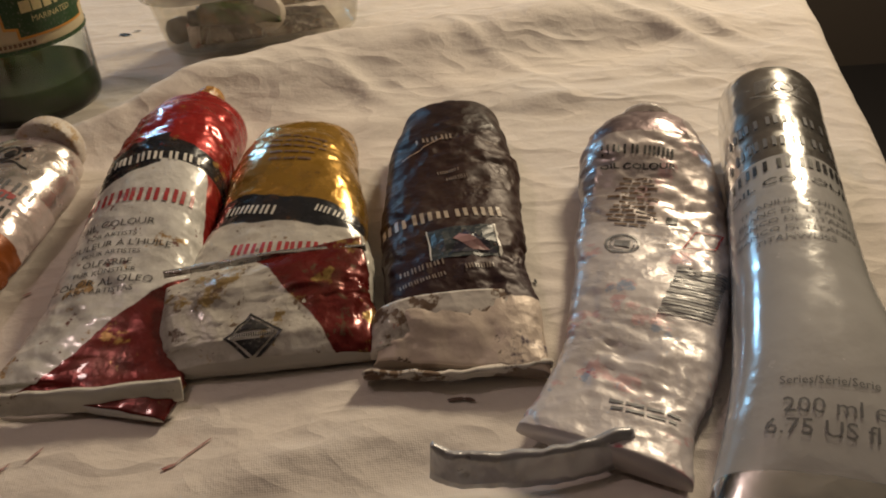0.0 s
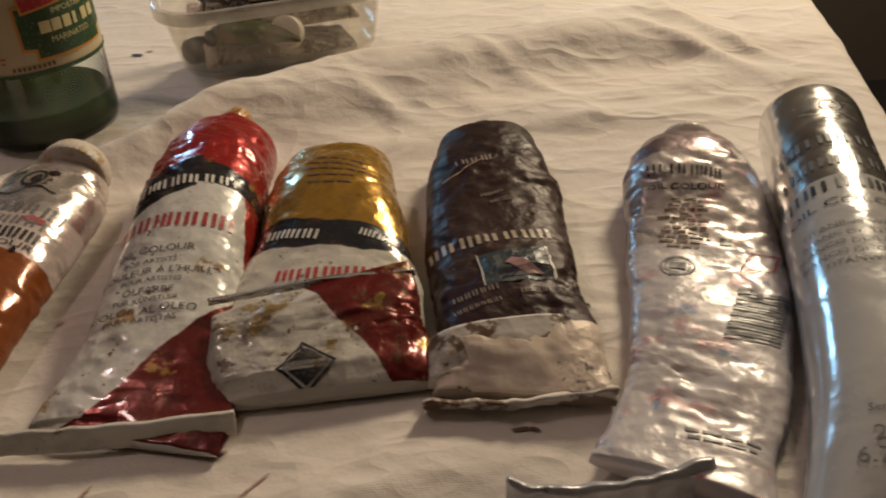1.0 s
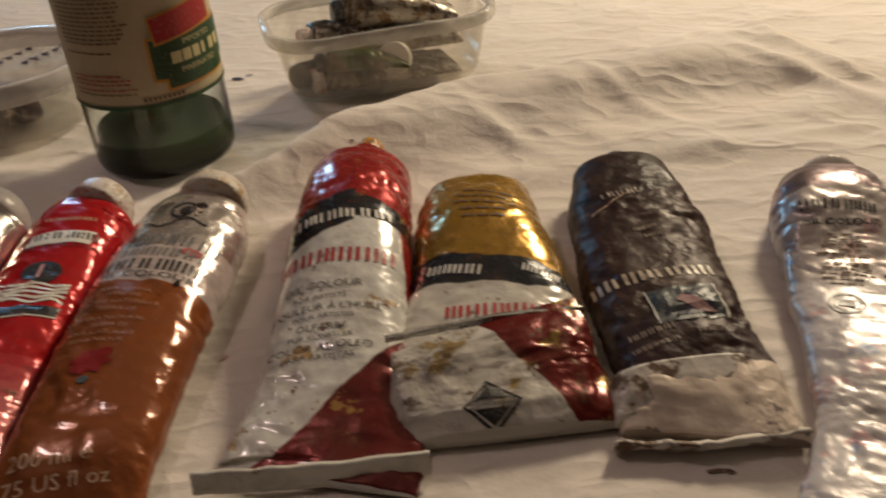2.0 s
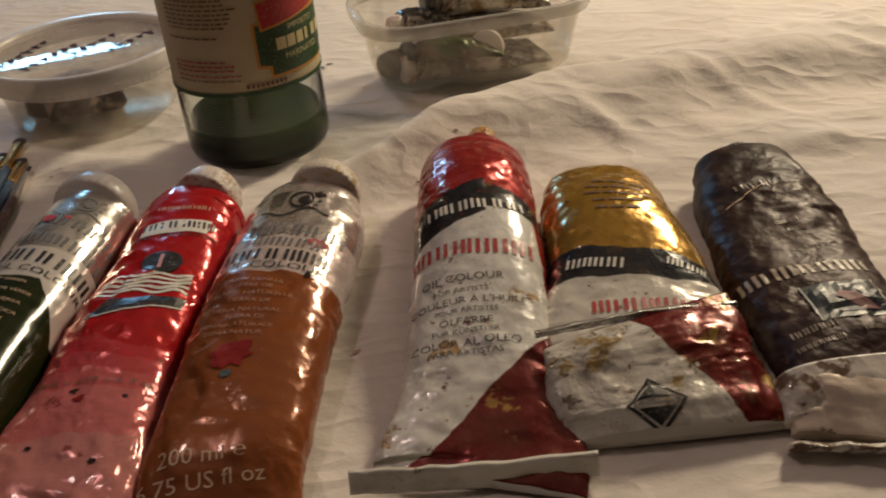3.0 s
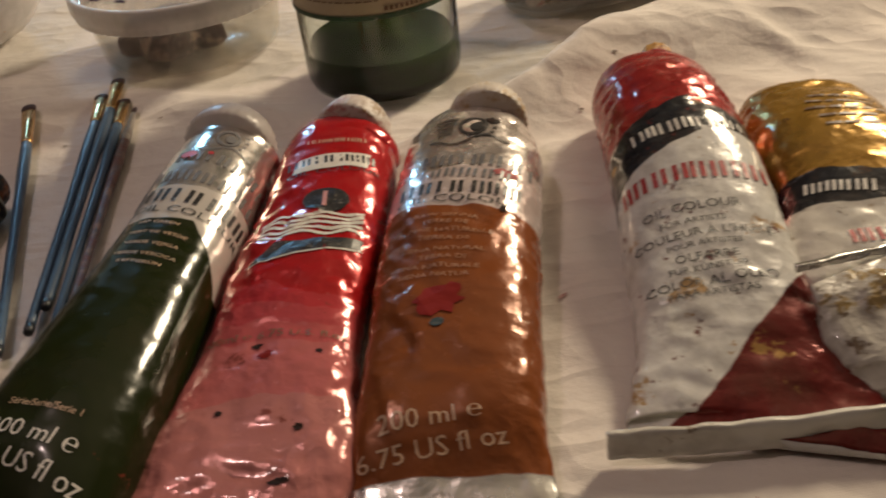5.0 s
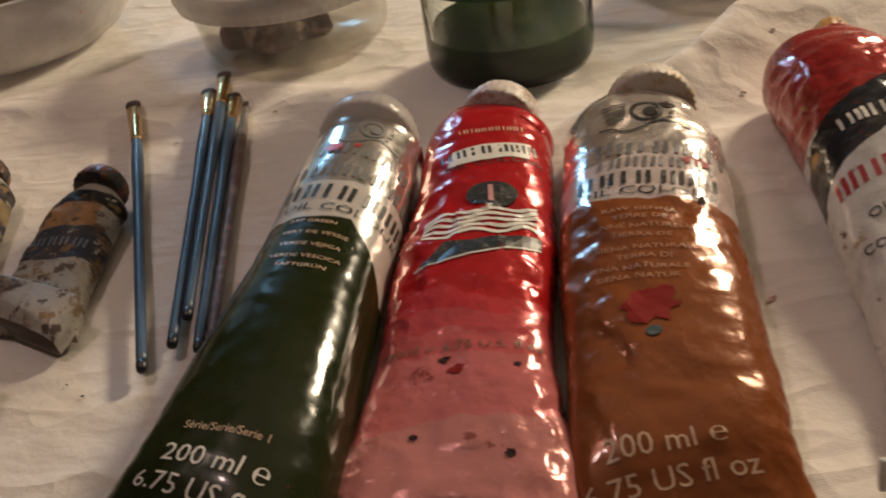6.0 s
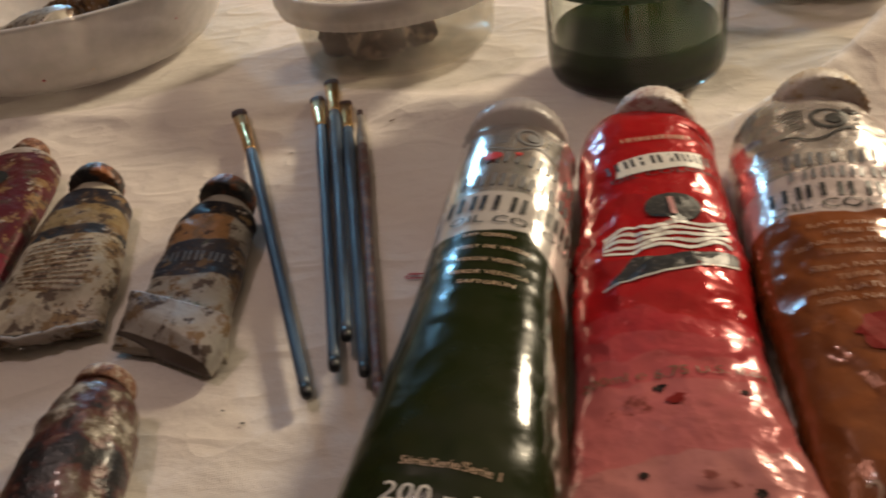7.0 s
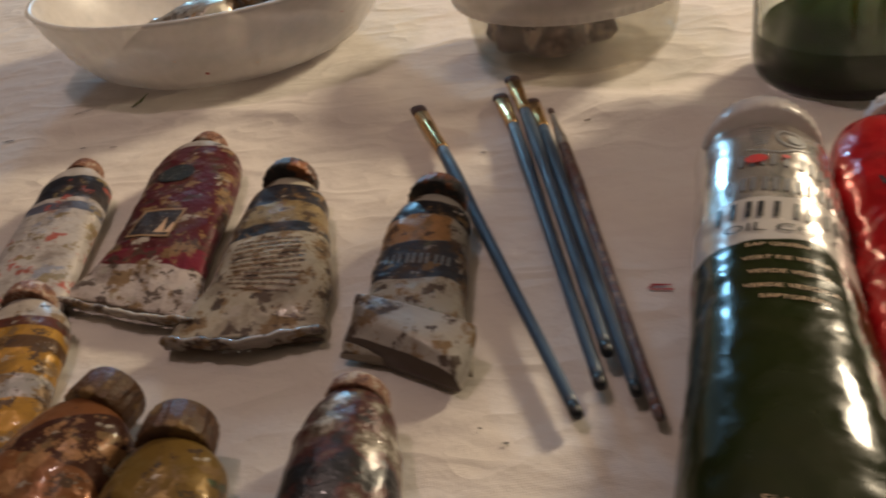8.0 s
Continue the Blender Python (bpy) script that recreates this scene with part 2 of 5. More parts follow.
class TubeSkin:
    """The crumpled skin of a paint tube. keys: x, y, half width, height, lift and turn of the section, from the neck to the tail."""

    def __init__(self, keys, seed=0, crumple=0.0006, cross=1.0, rows=120, cols=72, dents=0.0, smooth_to=0.0):
        keys = [(*k, 0.0) if len(k) == 5 else k for k in keys]
        self.v, K = spline(keys, rows)
        tangent = np.gradient(K[:, :2], axis=0)
        tangent /= np.linalg.norm(tangent, axis=1)[:, None]
        self.P = np.zeros((rows, cols, 3))
        theta = np.linspace(-math.pi / 2, 1.5 * math.pi, cols, endpoint=False)
        for i in range(rows):
            x, y, w, h, lift, turn = K[i]
            side = Vector((-tangent[i, 1], tangent[i, 0], 0)) @ Matrix.Rotation(radians(-turn), 3, "Z")
            low = 0.22 + 0.28 * min(max((h / (2 * w) - 0.3) / 0.6, 0), 1)
            flat = 1 - min(max((h / (2 * w) - 0.2) / 0.6, 0), 1)
            for j, a in enumerate(theta):
                c, s = math.cos(a), math.sin(a)
                lx = -w * math.copysign(abs(c) ** (1 - 0.3 * flat), c)
                lz = h * low + (h * (1 - low) * abs(s) ** (1 - 0.38 * flat) if s > 0 else -h * low * abs(s) ** 0.6)
                p = Vector((x + side.x * lx, y + side.y * lx, lift + lz))
                if crumple:
                    q = Vector((lx * 72 + seed * 7.3, self.v[i] * 72 * cross + seed, lz * 72))
                    bent = q + 0.35 * noise.noise_vector(q * 0.8)
                    d = 0.75 * facets(bent) + 0.5 * facets(bent * 2.1 + Vector((9, 3, 1))) + 0.26 * facets(bent * 4.3 + Vector((2, 8, 5)))
                    d += 0.25 * (0.4 - abs(noise.noise(q * 1.7)) * 1.8)
                    big = noise.noise(q * 0.35 + Vector((3, 1, 7)))
                    ease = min(1.0, max(self.v[i] - smooth_to, 0) / 0.015)
                    amp = 1.3 * crumple * (0.40 + 1.0 * max(0.0, noise.noise(q * 0.3) + 0.3)) * ease
                    out = Vector((side.x * -c, side.y * -c, max(s, -0.2)))
                    p += out * (amp * d + 0.6 * dents * big * ease)
                p.z = max(p.z, lift + 0.0006 * (1 + s))
                self.P[i, j] = p
        self.theta, self.K, self.tangent = theta, K, tangent
        self.seam = 0
        top = cols // 2
        seg = np.linalg.norm(np.diff(np.concatenate([self.P, self.P[:, :1]], 1), axis=1), axis=2)
        arc = np.concatenate([np.zeros((rows, 1)), np.cumsum(seg, 1)], 1)
        self.arc = arc - arc[:, top:top + 1]
        # the sections run from one edge over the top to the other: keep u growing to the right of the label
        self.sign = -1.0 if (self.P[rows // 2, top + 4] - self.P[rows // 2, top]) @ np.array([self.tangent[rows // 2, 1], -self.tangent[rows // 2, 0], 0]) > 0 else 1.0
        self.U = self.arc * self.sign
        # smooth label coordinates, without the crumpling
        self.Ptop = self.P

    def bm(self):
        rows, cols = self.P.shape[:2]
        UV = np.zeros((rows, cols + 1, 2))
        UV[:, :, 0] = self.U
        UV[:, :, 1] = self.v[:, None]
        return grid_bm(self.P, True, UV)

    def map(self, u, v, lift):
        rows, cols = self.P.shape[:2]
        f = min(max(v / self.v[-1] * (rows - 1), 0), rows - 1.001)
        i = int(f)
        f -= i
        closed = []
        for r in (i, i + 1):
            a = self.arc[r]
            t = min(max(u * self.sign, a[0]), a[-1])
            j = min(max(int(np.searchsorted(a, t)) - 1, 0), cols - 1)
            g = (t - a[j]) / max(a[j + 1] - a[j], 1e-9)
            closed.append((j, g))
        pts = [self.P[r, j] * (1 - g) + self.P[r, (j + 1) % cols] * g for r, (j, g) in zip((i, i + 1), closed)]
        p = pts[0] * (1 - f) + pts[1] * f
        j, g = closed[0]
        du = self.P[i, (j + 1) % cols] - self.P[i, j]
        n = np.cross(du, pts[1] - pts[0])
        n /= max(np.linalg.norm(n), 1e-12)
        if n[2] < 0:
            n = -n
        return p + n * lift

    def uv(self, x, y):
        """Label coordinates of the place on top of the skin over (x, y)."""
        rows, cols = self.P.shape[:2]
        top = self.P[:, cols // 4: 3 * cols // 4 + 1]
        d = np.hypot(top[:, :, 0] - x, top[:, :, 1] - y)
        i, j = np.unravel_index(np.argmin(d), d.shape)
        return self.U[i, cols // 4 + j], self.v[i]


class RoundSkin:
    """The upright skin of a jar: u along the round from the side that faces -y, v downwards from the top height."""

    def __init__(self, centre, radius, top):
        self.c, self.r, self.top = Vector(centre), radius, top

    def map(self, u, v, lift):
        a = u / self.r
        r = self.r + lift
        return np.array((self.c.x + r * math.sin(a), self.c.y - r * math.cos(a), self.top - v))


class FlatSkin:
    """A level surface: u to the right, v towards the viewer."""

    def __init__(self, origin, turn=0.0, height=None):
        self.o, self.a, self.height = Vector(origin), radians(turn), height

    def map(self, u, v, lift):
        x = self.o.x + u * math.cos(self.a) + v * math.sin(self.a)
        y = self.o.y + u * math.sin(self.a) - v * math.cos(self.a)
        return np.array((x, y, (self.height(x, y) if self.height else self.o.z) + lift))


def lay(bm, skin, u, v, turn=0.0, lift=0.00035, step=0.0025):
    """Bends a flat bmesh (x right, y up) on to a skin at u, v."""
    c, s = math.cos(radians(turn)), math.sin(radians(turn))
    if bm.verts:
        for axis in (0, 1):
            lo, hi = min(w.co[axis] for w in bm.verts), max(w.co[axis] for w in bm.verts)
            k = math.floor(lo / step) + 1
            while k * step < hi:
                co, no = [0, 0, 0], [0, 0, 0]
                co[axis], no[axis] = k * step, 1
                bmesh.ops.bisect_plane(bm, geom=bm.verts[:] + bm.edges[:] + bm.faces[:], plane_co=co, plane_no=no)
                k += 1
    for w in bm.verts:
        x, y = w.co.x * c - w.co.y * s, w.co.x * s + w.co.y * c
        w.co = skin.map(u + x, v - y, lift)
    return bm


def text_bm(body, size, align="CENTER", stretch=1.0, bold=0.0):
    cu = bpy.data.curves.new("writing", "FONT")
    cu.body, cu.size, cu.align_x, cu.resolution_u, cu.offset = body, size / 0.7, align, 2, bold
    ob = bpy.data.objects.new("writing", cu)
    me = ob.to_mesh()
    bm = bmesh.new()
    bm.from_mesh(me)
    ob.to_mesh_clear()
    bpy.data.objects.remove(ob)
    bpy.data.curves.remove(cu)
    for w in bm.verts:
        w.co.x *= stretch
    return bm


def poly_bm(*polygons):
    bm = bmesh.new()
    for points in polygons:
        bm.faces.new([bm.verts.new((x, y, 0)) for x, y in points])
    return bm


def ring_poly(rx, ry, n=28, x=0.0, y=0.0):
    return [(x + rx * math.cos(2 * math.pi * k / n), y + ry * math.sin(2 * math.pi * k / n)) for k in range(n)]


def band_polys(outer, inner):
    n = len(outer)
    return [(outer[k], outer[(k + 1) % n], inner[(k + 1) % n], inner[k]) for k in range(n)]


def write(parent, skin, at, body, size, material, turn=0.0, align="CENTER", stretch=1.0, bold=0.0):
    u, v = at
    return part("lettering", lay(text_bm(body, size, align, stretch, bold), skin, u, v, turn), material, parent, smooth=False)


def blocks(parent, skin, at, widths, height, material, turn=0.0, gap=0.22, name="printed_band", rise=0.0, slant=0.0):
    """A row of plain blocks, as wide as the signs that they stand for."""
    total = sum(widths) * height + gap * height * (len(widths) - 1)
    x, polys = -total / 2, []
    for w in widths:
        y = rise * (x / max(total, 1e-6)) ** 2
        stem = min(0.24, w) * height
        for s in ((0.0,) if w < 0.55 else (0.0, w * height - stem) if w < 1.05 else (0.0, (w * height - stem) / 2, w * height - stem)):
            polys.append([(x + s, y), (x + s + stem, y), (x + s + stem + slant * height, y + height), (x + s + slant * height, y + height)])
        x += (w + gap) * height
    return tagged(part(name, lay(poly_bm(*polys), skin, *at, turn), material, parent, smooth=False), kind="stuff")


def bars(parent, skin, at, lengths, height, pitch, material, turn=0.0, align=0.5, name="printed_line"):
    """Lines of small unreadable print as plain bars broken into words."""
    rng = random.Random(len(lengths) * 13 + int(pitch * 1e6))
    polys = []
    for k, n in enumerate(lengths):
        x = -n * align
        end = x + n
        while x < end - height:
            w = min(rng.uniform(2.0, 5.0) * height, end - x)
            polys.append([(x, -k * pitch), (x + w, -k * pitch), (x + w, -k * pitch + height), (x, -k * pitch + height)])
            x += w + 0.7 * height
    return tagged(part(name, lay(poly_bm(*polys), skin, *at, turn), material, parent, smooth=False), kind="stuff")


def shape(parent, skin, at, polygons, material, turn=0.0, name="printed_shape", lift=0.00035):
    return tagged(part(name, lay(poly_bm(*polygons), skin, *at, turn, lift), material, parent, smooth=False), kind="stuff" if len(polygons) > 1 else "")


def emblem(parent, skin, at, size, material, turn=0.0):
    """A plain heraldic shape over the brand's place: an oval of short feathers over a scroll."""
    polys = []
    for k in range(7):
        y = size * (0.45 - 0.13 * k)
        polys.append([(-size * 0.75, y), (-size * (0.2 + 0.03 * k), y + size * 0.06), (-size * (0.2 + 0.03 * k), y + size * 0.11), (-size * 0.7, y + size * 0.05)])
    polys += band_polys(ring_poly(size * 0.34, size * 0.42, 18, size * 0.12), ring_poly(size * 0.26, size * 0.33, 18, size * 0.12))
    polys.append(ring_poly(size * 0.16, size * 0.2, 12, size * 0.2, -size * 0.05))
    polys += [[(size * x, size * y), (size * (x + 0.16), size * (y + 0.02)), (size * (x + 0.12), size * (y + 0.1))] for x, y in ((0.5, 0.3), (0.55, 0.05), (0.5, -0.2), (0.42, -0.4))]
    for k in range(14):
        x = -0.9 + 1.8 * k / 14
        y, z = -0.62 + 0.12 * math.sin(x * 5), -0.62 + 0.12 * math.sin((x + 0.13) * 5)
        polys.append([(size * x, size * y), (size * (x + 0.129), size * z), (size * (x + 0.129), size * (z + 0.06)), (size * x, size * (y + 0.06))])
    return shape(parent, skin, at, polys, material, turn, "emblem")


def tube_cap(parent, skin, radius, length, material, label="", ribs=26, sink=0.0, drop=0.0, taper=0.94):
    """A screw cap beyond the neck, along the tube's axis."""
    x, y, w, h, lift, _ = skin.K[0]
    axis = Vector((-skin.tangent[0, 0], -skin.tangent[0, 1], 0))
    at = Vector((x, y, max(lift + h * 0.5 - drop, radius + 0.0003))) - axis * sink
    e = radius * 0.08
    profile = [(0.001, 0), (radius - e, 0), (radius, e), (radius * (1 + taper) / 2, length / 2), (radius * taper, length - 2 * e), (radius * taper - e, length - e * 0.5), (radius * taper - 2.4 * e, length), (radius * 0.3, length - e * 0.3), (0.0005, length - e * 0.3)]
    return part("cap", lathe(profile, at, axis, 72, ribs, radius * 0.05, rib_rows=(2, 3, 4)), material, parent, label)


def strip(name, parent, points, height, thick, material, label="", lean=0.0, seed=0, rough=0.0004):
    """A crimped metal strip along a line in plan: points of x, y, z."""
    _, K = spline(points, 60)
    tangent = np.gradient(K[:, :2], axis=0)
    tangent /= np.linalg.norm(tangent, axis=1)[:, None]
    ring = []
    for h in np.linspace(0, 1, 6):
        ring.append((h, 0.5))
    for h in np.linspace(1, 0, 6):
        ring.append((h, -0.5))
    P = np.zeros((60, 12, 3))
    for i in range(60):
        side = np.array((tangent[i, 1], -tangent[i, 0]))
        for j, (h, s) in enumerate(ring):
            wig = rough * noise.noise((i * 0.25 + seed, h * 2.5, 0.3)) * 2
            off = s * thick + lean * h * height + wig
            tall = height * (1 + 0.12 * noise.noise((i * 0.12 + seed * 3, 5, 1)))
            P[i, j] = (K[i, 0] + side[0] * off, K[i, 1] + side[1] * off, K[i, 2] + h * tall)
    UV = np.zeros((60, 13, 2))
    UV[:, :, 0] = np.linspace(-0.03, 0.03, 60)[:, None]
    UV[:, :, 1] = np.linspace(0, 2 * height, 13)[None, :]
    return part(name, grid_bm(P, True, UV), material, parent, label)

# ---- the room, plain, added round the table ----
# wall and floor colours near-black, standing in for shade beyond the table
SHADED_PLASTER = wall_material("plaster", (0.07, 0.055, 0.045))
SHADED_BOARDS = wall_material("shade_toned_floor", (0.012, 0.009, 0.008))
FLOOR_Z, CEIL_Z = -0.765, 1.7


def setting(name, bm, material, label):
    me = bpy.data.meshes.new(name)
    bm.to_mesh(me)
    bm.free()
    me.materials.append(material)
    return tagged(new(name, me), label, "room", kind="structure")


setting("floor", box_bm(-2.3, -2.1, FLOOR_Z - 0.1, 1.9, 2.3, FLOOR_Z), SHADED_BOARDS, "floor under the table, shade put into its near-black colour")
setting("ceiling", box_bm(-2.3, -2.1, CEIL_Z, 1.9, 2.3, CEIL_Z + 0.1), wall_material("ceiling_paint", (0.35, 0.32, 0.29)), "plain pale ceiling over the room")
setting("wall_west", box_bm(-2.3, -2.1, FLOOR_Z, -2.2, 2.3, CEIL_Z), SHADED_PLASTER, "plain warm plaster wall added round the room, darkened for shade")
setting("wall_south", box_bm(-2.2, -2.1, FLOOR_Z, 1.8, -2.0, CEIL_Z), SHADED_PLASTER, "plain warm plaster wall added round the room, darkened for shade")
setting("wall_east", box_bm(1.8, -2.1, FLOOR_Z, 1.9, 2.3, CEIL_Z), SHADED_PLASTER, "plain warm plaster wall added round the room, darkened for shade")
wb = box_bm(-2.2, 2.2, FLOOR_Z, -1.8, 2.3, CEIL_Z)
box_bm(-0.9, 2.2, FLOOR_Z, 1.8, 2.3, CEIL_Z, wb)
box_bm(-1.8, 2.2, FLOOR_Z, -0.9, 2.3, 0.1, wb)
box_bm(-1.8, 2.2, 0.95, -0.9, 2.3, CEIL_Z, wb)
setting("wall_north", wb, SHADED_PLASTER, "plain added plaster wall with a window opening, darkened for shade")

# ---- table and cloth: the table's right border runs along EY through EDGE ----
EDGE = np.array((0.192, 0.383))
EX, EY = np.array((0.9877, -0.1564)), np.array((0.1564, 0.9877))
P0, P1, Q0, Q1 = -1.25, 0.0, -0.62, 0.62


def soft_ridge(d, near, far):
    return math.exp(-(d / (near if d < 0 else far)) ** 2)


def along(x, y, ax, ay, bx, by):
    """Distance along and across the line from a to b; across is positive on its left."""
    dx, dy = bx - ax, by - ay
    n = math.hypot(dx, dy)
    return ((x - ax) * dx + (y - ay) * dy) / n, ((y - ay) * dx - (x - ax) * dy) / n, n


def fade(s, n, e):
    return max(0.0, min(1.0, s / e + 0.5)) * max(0.0, min(1.0, (n - s) / e + 0.5))


FOLDS = (  # ax, ay, bx, by, height, near width, far width
    (-0.212, 0.402, -0.100, 0.488, 0.022, 0.030, 0.009),
    (-0.100, 0.488, 0.000, 0.538, 0.022, 0.036, 0.009),
    (0.000, 0.538, 0.150, 0.573, 0.019, 0.042, 0.012),
    (-0.62, 0.505, -0.36, 0.474, 0.0035, 0.006, 0.03),
    (-0.36, 0.474, -0.27, 0.44, 0.006, 0.018, 0.02),
    (-0.02, 0.455, 0.20, 0.490, 0.004, 0.02, 0.02),
    (0.03, 0.520, 0.22, 0.535, 0.005, 0.014, 0.020),
    (-0.06, 0.430, 0.12, 0.445, 0.003, 0.012, 0.014),
    (-0.16, 0.455, 0.02, 0.505, 0.004, 0.02, 0.014),
    (-0.02, 0.175, 0.05, 0.215, -0.004, 0.02, 0.02),
    (-0.13, 0.165, -0.01, 0.205, 0.004, 0.012, 0.012),
    (-0.30, 0.15, -0.18, 0.18, 0.004, 0.012, 0.012),
    (-0.155, 0.30, -0.165, 0.43, 0.003, 0.006, 0.008),
    (0.10, 0.55, 0.16, 0.485, 0.003, 0.005, 0.005),
    (0.13, 0.56, 0.19, 0.49, 0.003, 0.005, 0.005),
    (0.00, 0.53, 0.05, 0.47, 0.0025, 0.005, 0.005),
    (-0.08, 0.50, -0.03, 0.45, 0.0025, 0.005, 0.006),
)

crease = random.Random(12)
for k in range(64):
    cx, cy = crease.uniform(-0.2, 0.2), crease.uniform(0.42, 0.66)
    ang, half = radians(crease.choice((-58, -50, 12, 20, 28)) + crease.uniform(-12, 12)), crease.uniform(0.012, 0.035)
    wide = crease.uniform(0.0025, 0.006)
    FOLDS += ((cx - half * math.cos(ang), cy - half * math.sin(ang), cx + half * math.cos(ang), cy + half * math.sin(ang), crease.uniform(0.0005, 0.0014), wide, wide * crease.uniform(0.6, 1.6)),)
for k in range(26):
    cx, cy = crease.uniform(-0.62, 0.0), crease.uniform(0.12, 0.52)
    ang, half = radians(crease.uniform(-35, 60)), crease.uniform(0.015, 0.05)
    wide = crease.uniform(0.003, 0.008)
    FOLDS += ((cx - half * math.cos(ang), cy - half * math.sin(ang), cx + half * math.cos(ang), cy + half * math.sin(ang), crease.uniform(0.0004, 0.0010), wide, wide),)
NEAR = {}
for fold in FOLDS:
    for gx in range(math.floor((min(fold[0], fold[2]) - 0.13) / 0.05), math.floor((max(fold[0], fold[2]) + 0.13) / 0.05) + 1):
        for gy in range(math.floor((min(fold[1], fold[3]) - 0.13) / 0.05), math.floor((max(fold[1], fold[3]) + 0.13) / 0.05) + 1):
            NEAR.setdefault((gx, gy), []).append(fold)


def cloth_z(x, y):
    z = 0.0
    for ax, ay, bx, by, h, near, far in NEAR.get((math.floor(x / 0.05), math.floor(y / 0.05)), ()):
        s, d, n = along(x, y, ax, ay, bx, by)
        if -0.05 < s < n + 0.05 and abs(d) < 0.15:
            wave = min(0.006, near * 0.4) * math.sin(s * 42 + ax * 90)
            z += h * soft_ridge(d + wave, near, far) * fade(s, n, min(0.05, n * 0.5))
    busy = 1.0 if y > 0.43 else 0.35
    z += busy * 0.0013 * noise.noise((x * 11, y * 17, 0.0)) + busy * 0.0012 * noise.noise((x * 31 + 4, y * 38, 3.0)) - 0.0016
    if 0.2 < y < 0.45 and x > -0.56:
        # pressed flat under the tubes
        ease = min(1.0, max(0.0, (y - 0.400 + max(0.0, -0.16 - x) * 0.5) / 0.04))
        z = min(z, 0.0006) * (1 - ease) + z * ease
    return z


def cloth_point(p, q):
    """p, q: places on the cloth in the table's axes; past the border the cloth hangs."""
    over_p = max(p - P1, P0 - p, 0.0)
    over_q = max(q - Q1, Q0 - q, 0.0)
    over = math.hypot(over_p, over_q)
    cp, cq = min(max(p, P0), P1), min(max(q, Q0), Q1)
    flat = EDGE + EX * cp + EY * cq
    z = cloth_z(*flat) * (1 if over == 0 else max(0.0, 1 - over * 20))
    if over > 0:
        r = 0.012
        bend = min(over / r, math.pi / 2)
        out = r * math.sin(bend)
        z -= r * (1 - math.cos(bend)) + max(0.0, over - r * math.pi / 2)
        out += 0.016 * min(1.0, over * 8) * (noise.noise((p * 9, q * 9, 1.0)) + 0.8 + 0.4 * math.sin((p + q) * 40))
        way = EX * (over_p / over) * (1 if p > 0 else -1) + EY * (over_q / over) * (1 if q > 0 else -1)
        flat = flat + way * out
    return (flat[0], flat[1], z)


ps = np.r_[np.linspace(P0 - 0.25, -0.95, 60), np.linspace(-0.945, 0.03, 280), np.linspace(0.035, 0.25, 40)]
qs = np.r_[np.linspace(Q0 - 0.25, -0.32, 45), np.linspace(-0.315, 0.42, 210), np.linspace(0.425, Q1 + 0.25, 80)]
tablecloth = thing("tablecloth", (-0.3, 0.35, 0), "creased off-white cotton sheet spread over a table", "tablecloth")
sheet = grid_bm(np.array([[cloth_point(p, q) for q in qs] for p in ps]), False)
COTTON = cloth_material()
cloth_ob = part("sheet", sheet, COTTON, tablecloth)
if cloth_ob.data.polygons[len(cloth_ob.data.polygons) // 2].normal.z < 0:
    cloth_ob.data.flip_normals()

table = thing("table", (-0.3, 0.35, FLOOR_Z), "plain dark wooden table under a white cloth", "table")
WOOD = blotch_material("table_wood", [(0.09, 0.05, 0.03), (0.13, 0.075, 0.04)], 0.5, scale=6.0, bumps=0.1)


def table_box(p0, q0, p1, q1, z0, z1):
    bm = box_bm(p0, q0, z0, p1, q1, z1)
    for v in bm.verts:
        flat = EDGE + EX * v.co.x + EY * v.co.y
        v.co.x, v.co.y = flat
    return bm


part("tabletop", table_box(P0 + 0.006, Q0 + 0.006, P1 - 0.006, Q1 - 0.006, -0.034, -0.008), WOOD, table, smooth=False)
for p, q in ((P0 + 0.06, Q0 + 0.06), (P0 + 0.06, Q1 - 0.12), (P1 - 0.12, Q0 + 0.06), (P1 - 0.12, Q1 - 0.12)):
    part("leg", table_box(p, q, p + 0.06, q + 0.06, FLOOR_Z, -0.035), WOOD, table, smooth=False)

# ---- paint tubes, 200 ml ----
FROST = plastic_sheet("frosted_cap_plastic", (0.74, 0.69, 0.67), 0.42, 0.3)
MARKED_CAP = blotch_material("paint_smeared_cap", [(0.45, 0.22, 0.20), (0.66, 0.58, 0.53), (0.70, 0.64, 0.6), (0.35, 0.22, 0.12)], 0.35, scale=120)
CREAM_CAP = blotch_material("yellowed_cap", [(0.66, 0.57, 0.46), (0.70, 0.64, 0.58), (0.68, 0.60, 0.50), (0.50, 0.34, 0.16)], 0.3, scale=160)
AMBER_CAP = blotch_material("amber_cap", [(0.40, 0.16, 0.03), (0.55, 0.30, 0.08), (0.25, 0.09, 0.02)], 0.25, scale=140, coat=0.5)
DARK_CAP = blotch_material("black_cap", [(0.012, 0.014, 0.016), (0.05, 0.055, 0.06), (0.20, 0.19, 0.18)], 0.35, scale=150)

TUBES = "large paint tubes in a row"


def paint_tube(name, label, keys, material, group=TUBES, body_label="", **shape_of):
    skin = TubeSkin(keys, **shape_of)
    mid = skin.K[len(skin.K) // 2]
    ob = thing(name, (mid[0], mid[1], 0), label, "paint tube", group)
    part("body", skin.bm(), material, ob, body_label)
    return ob, skin


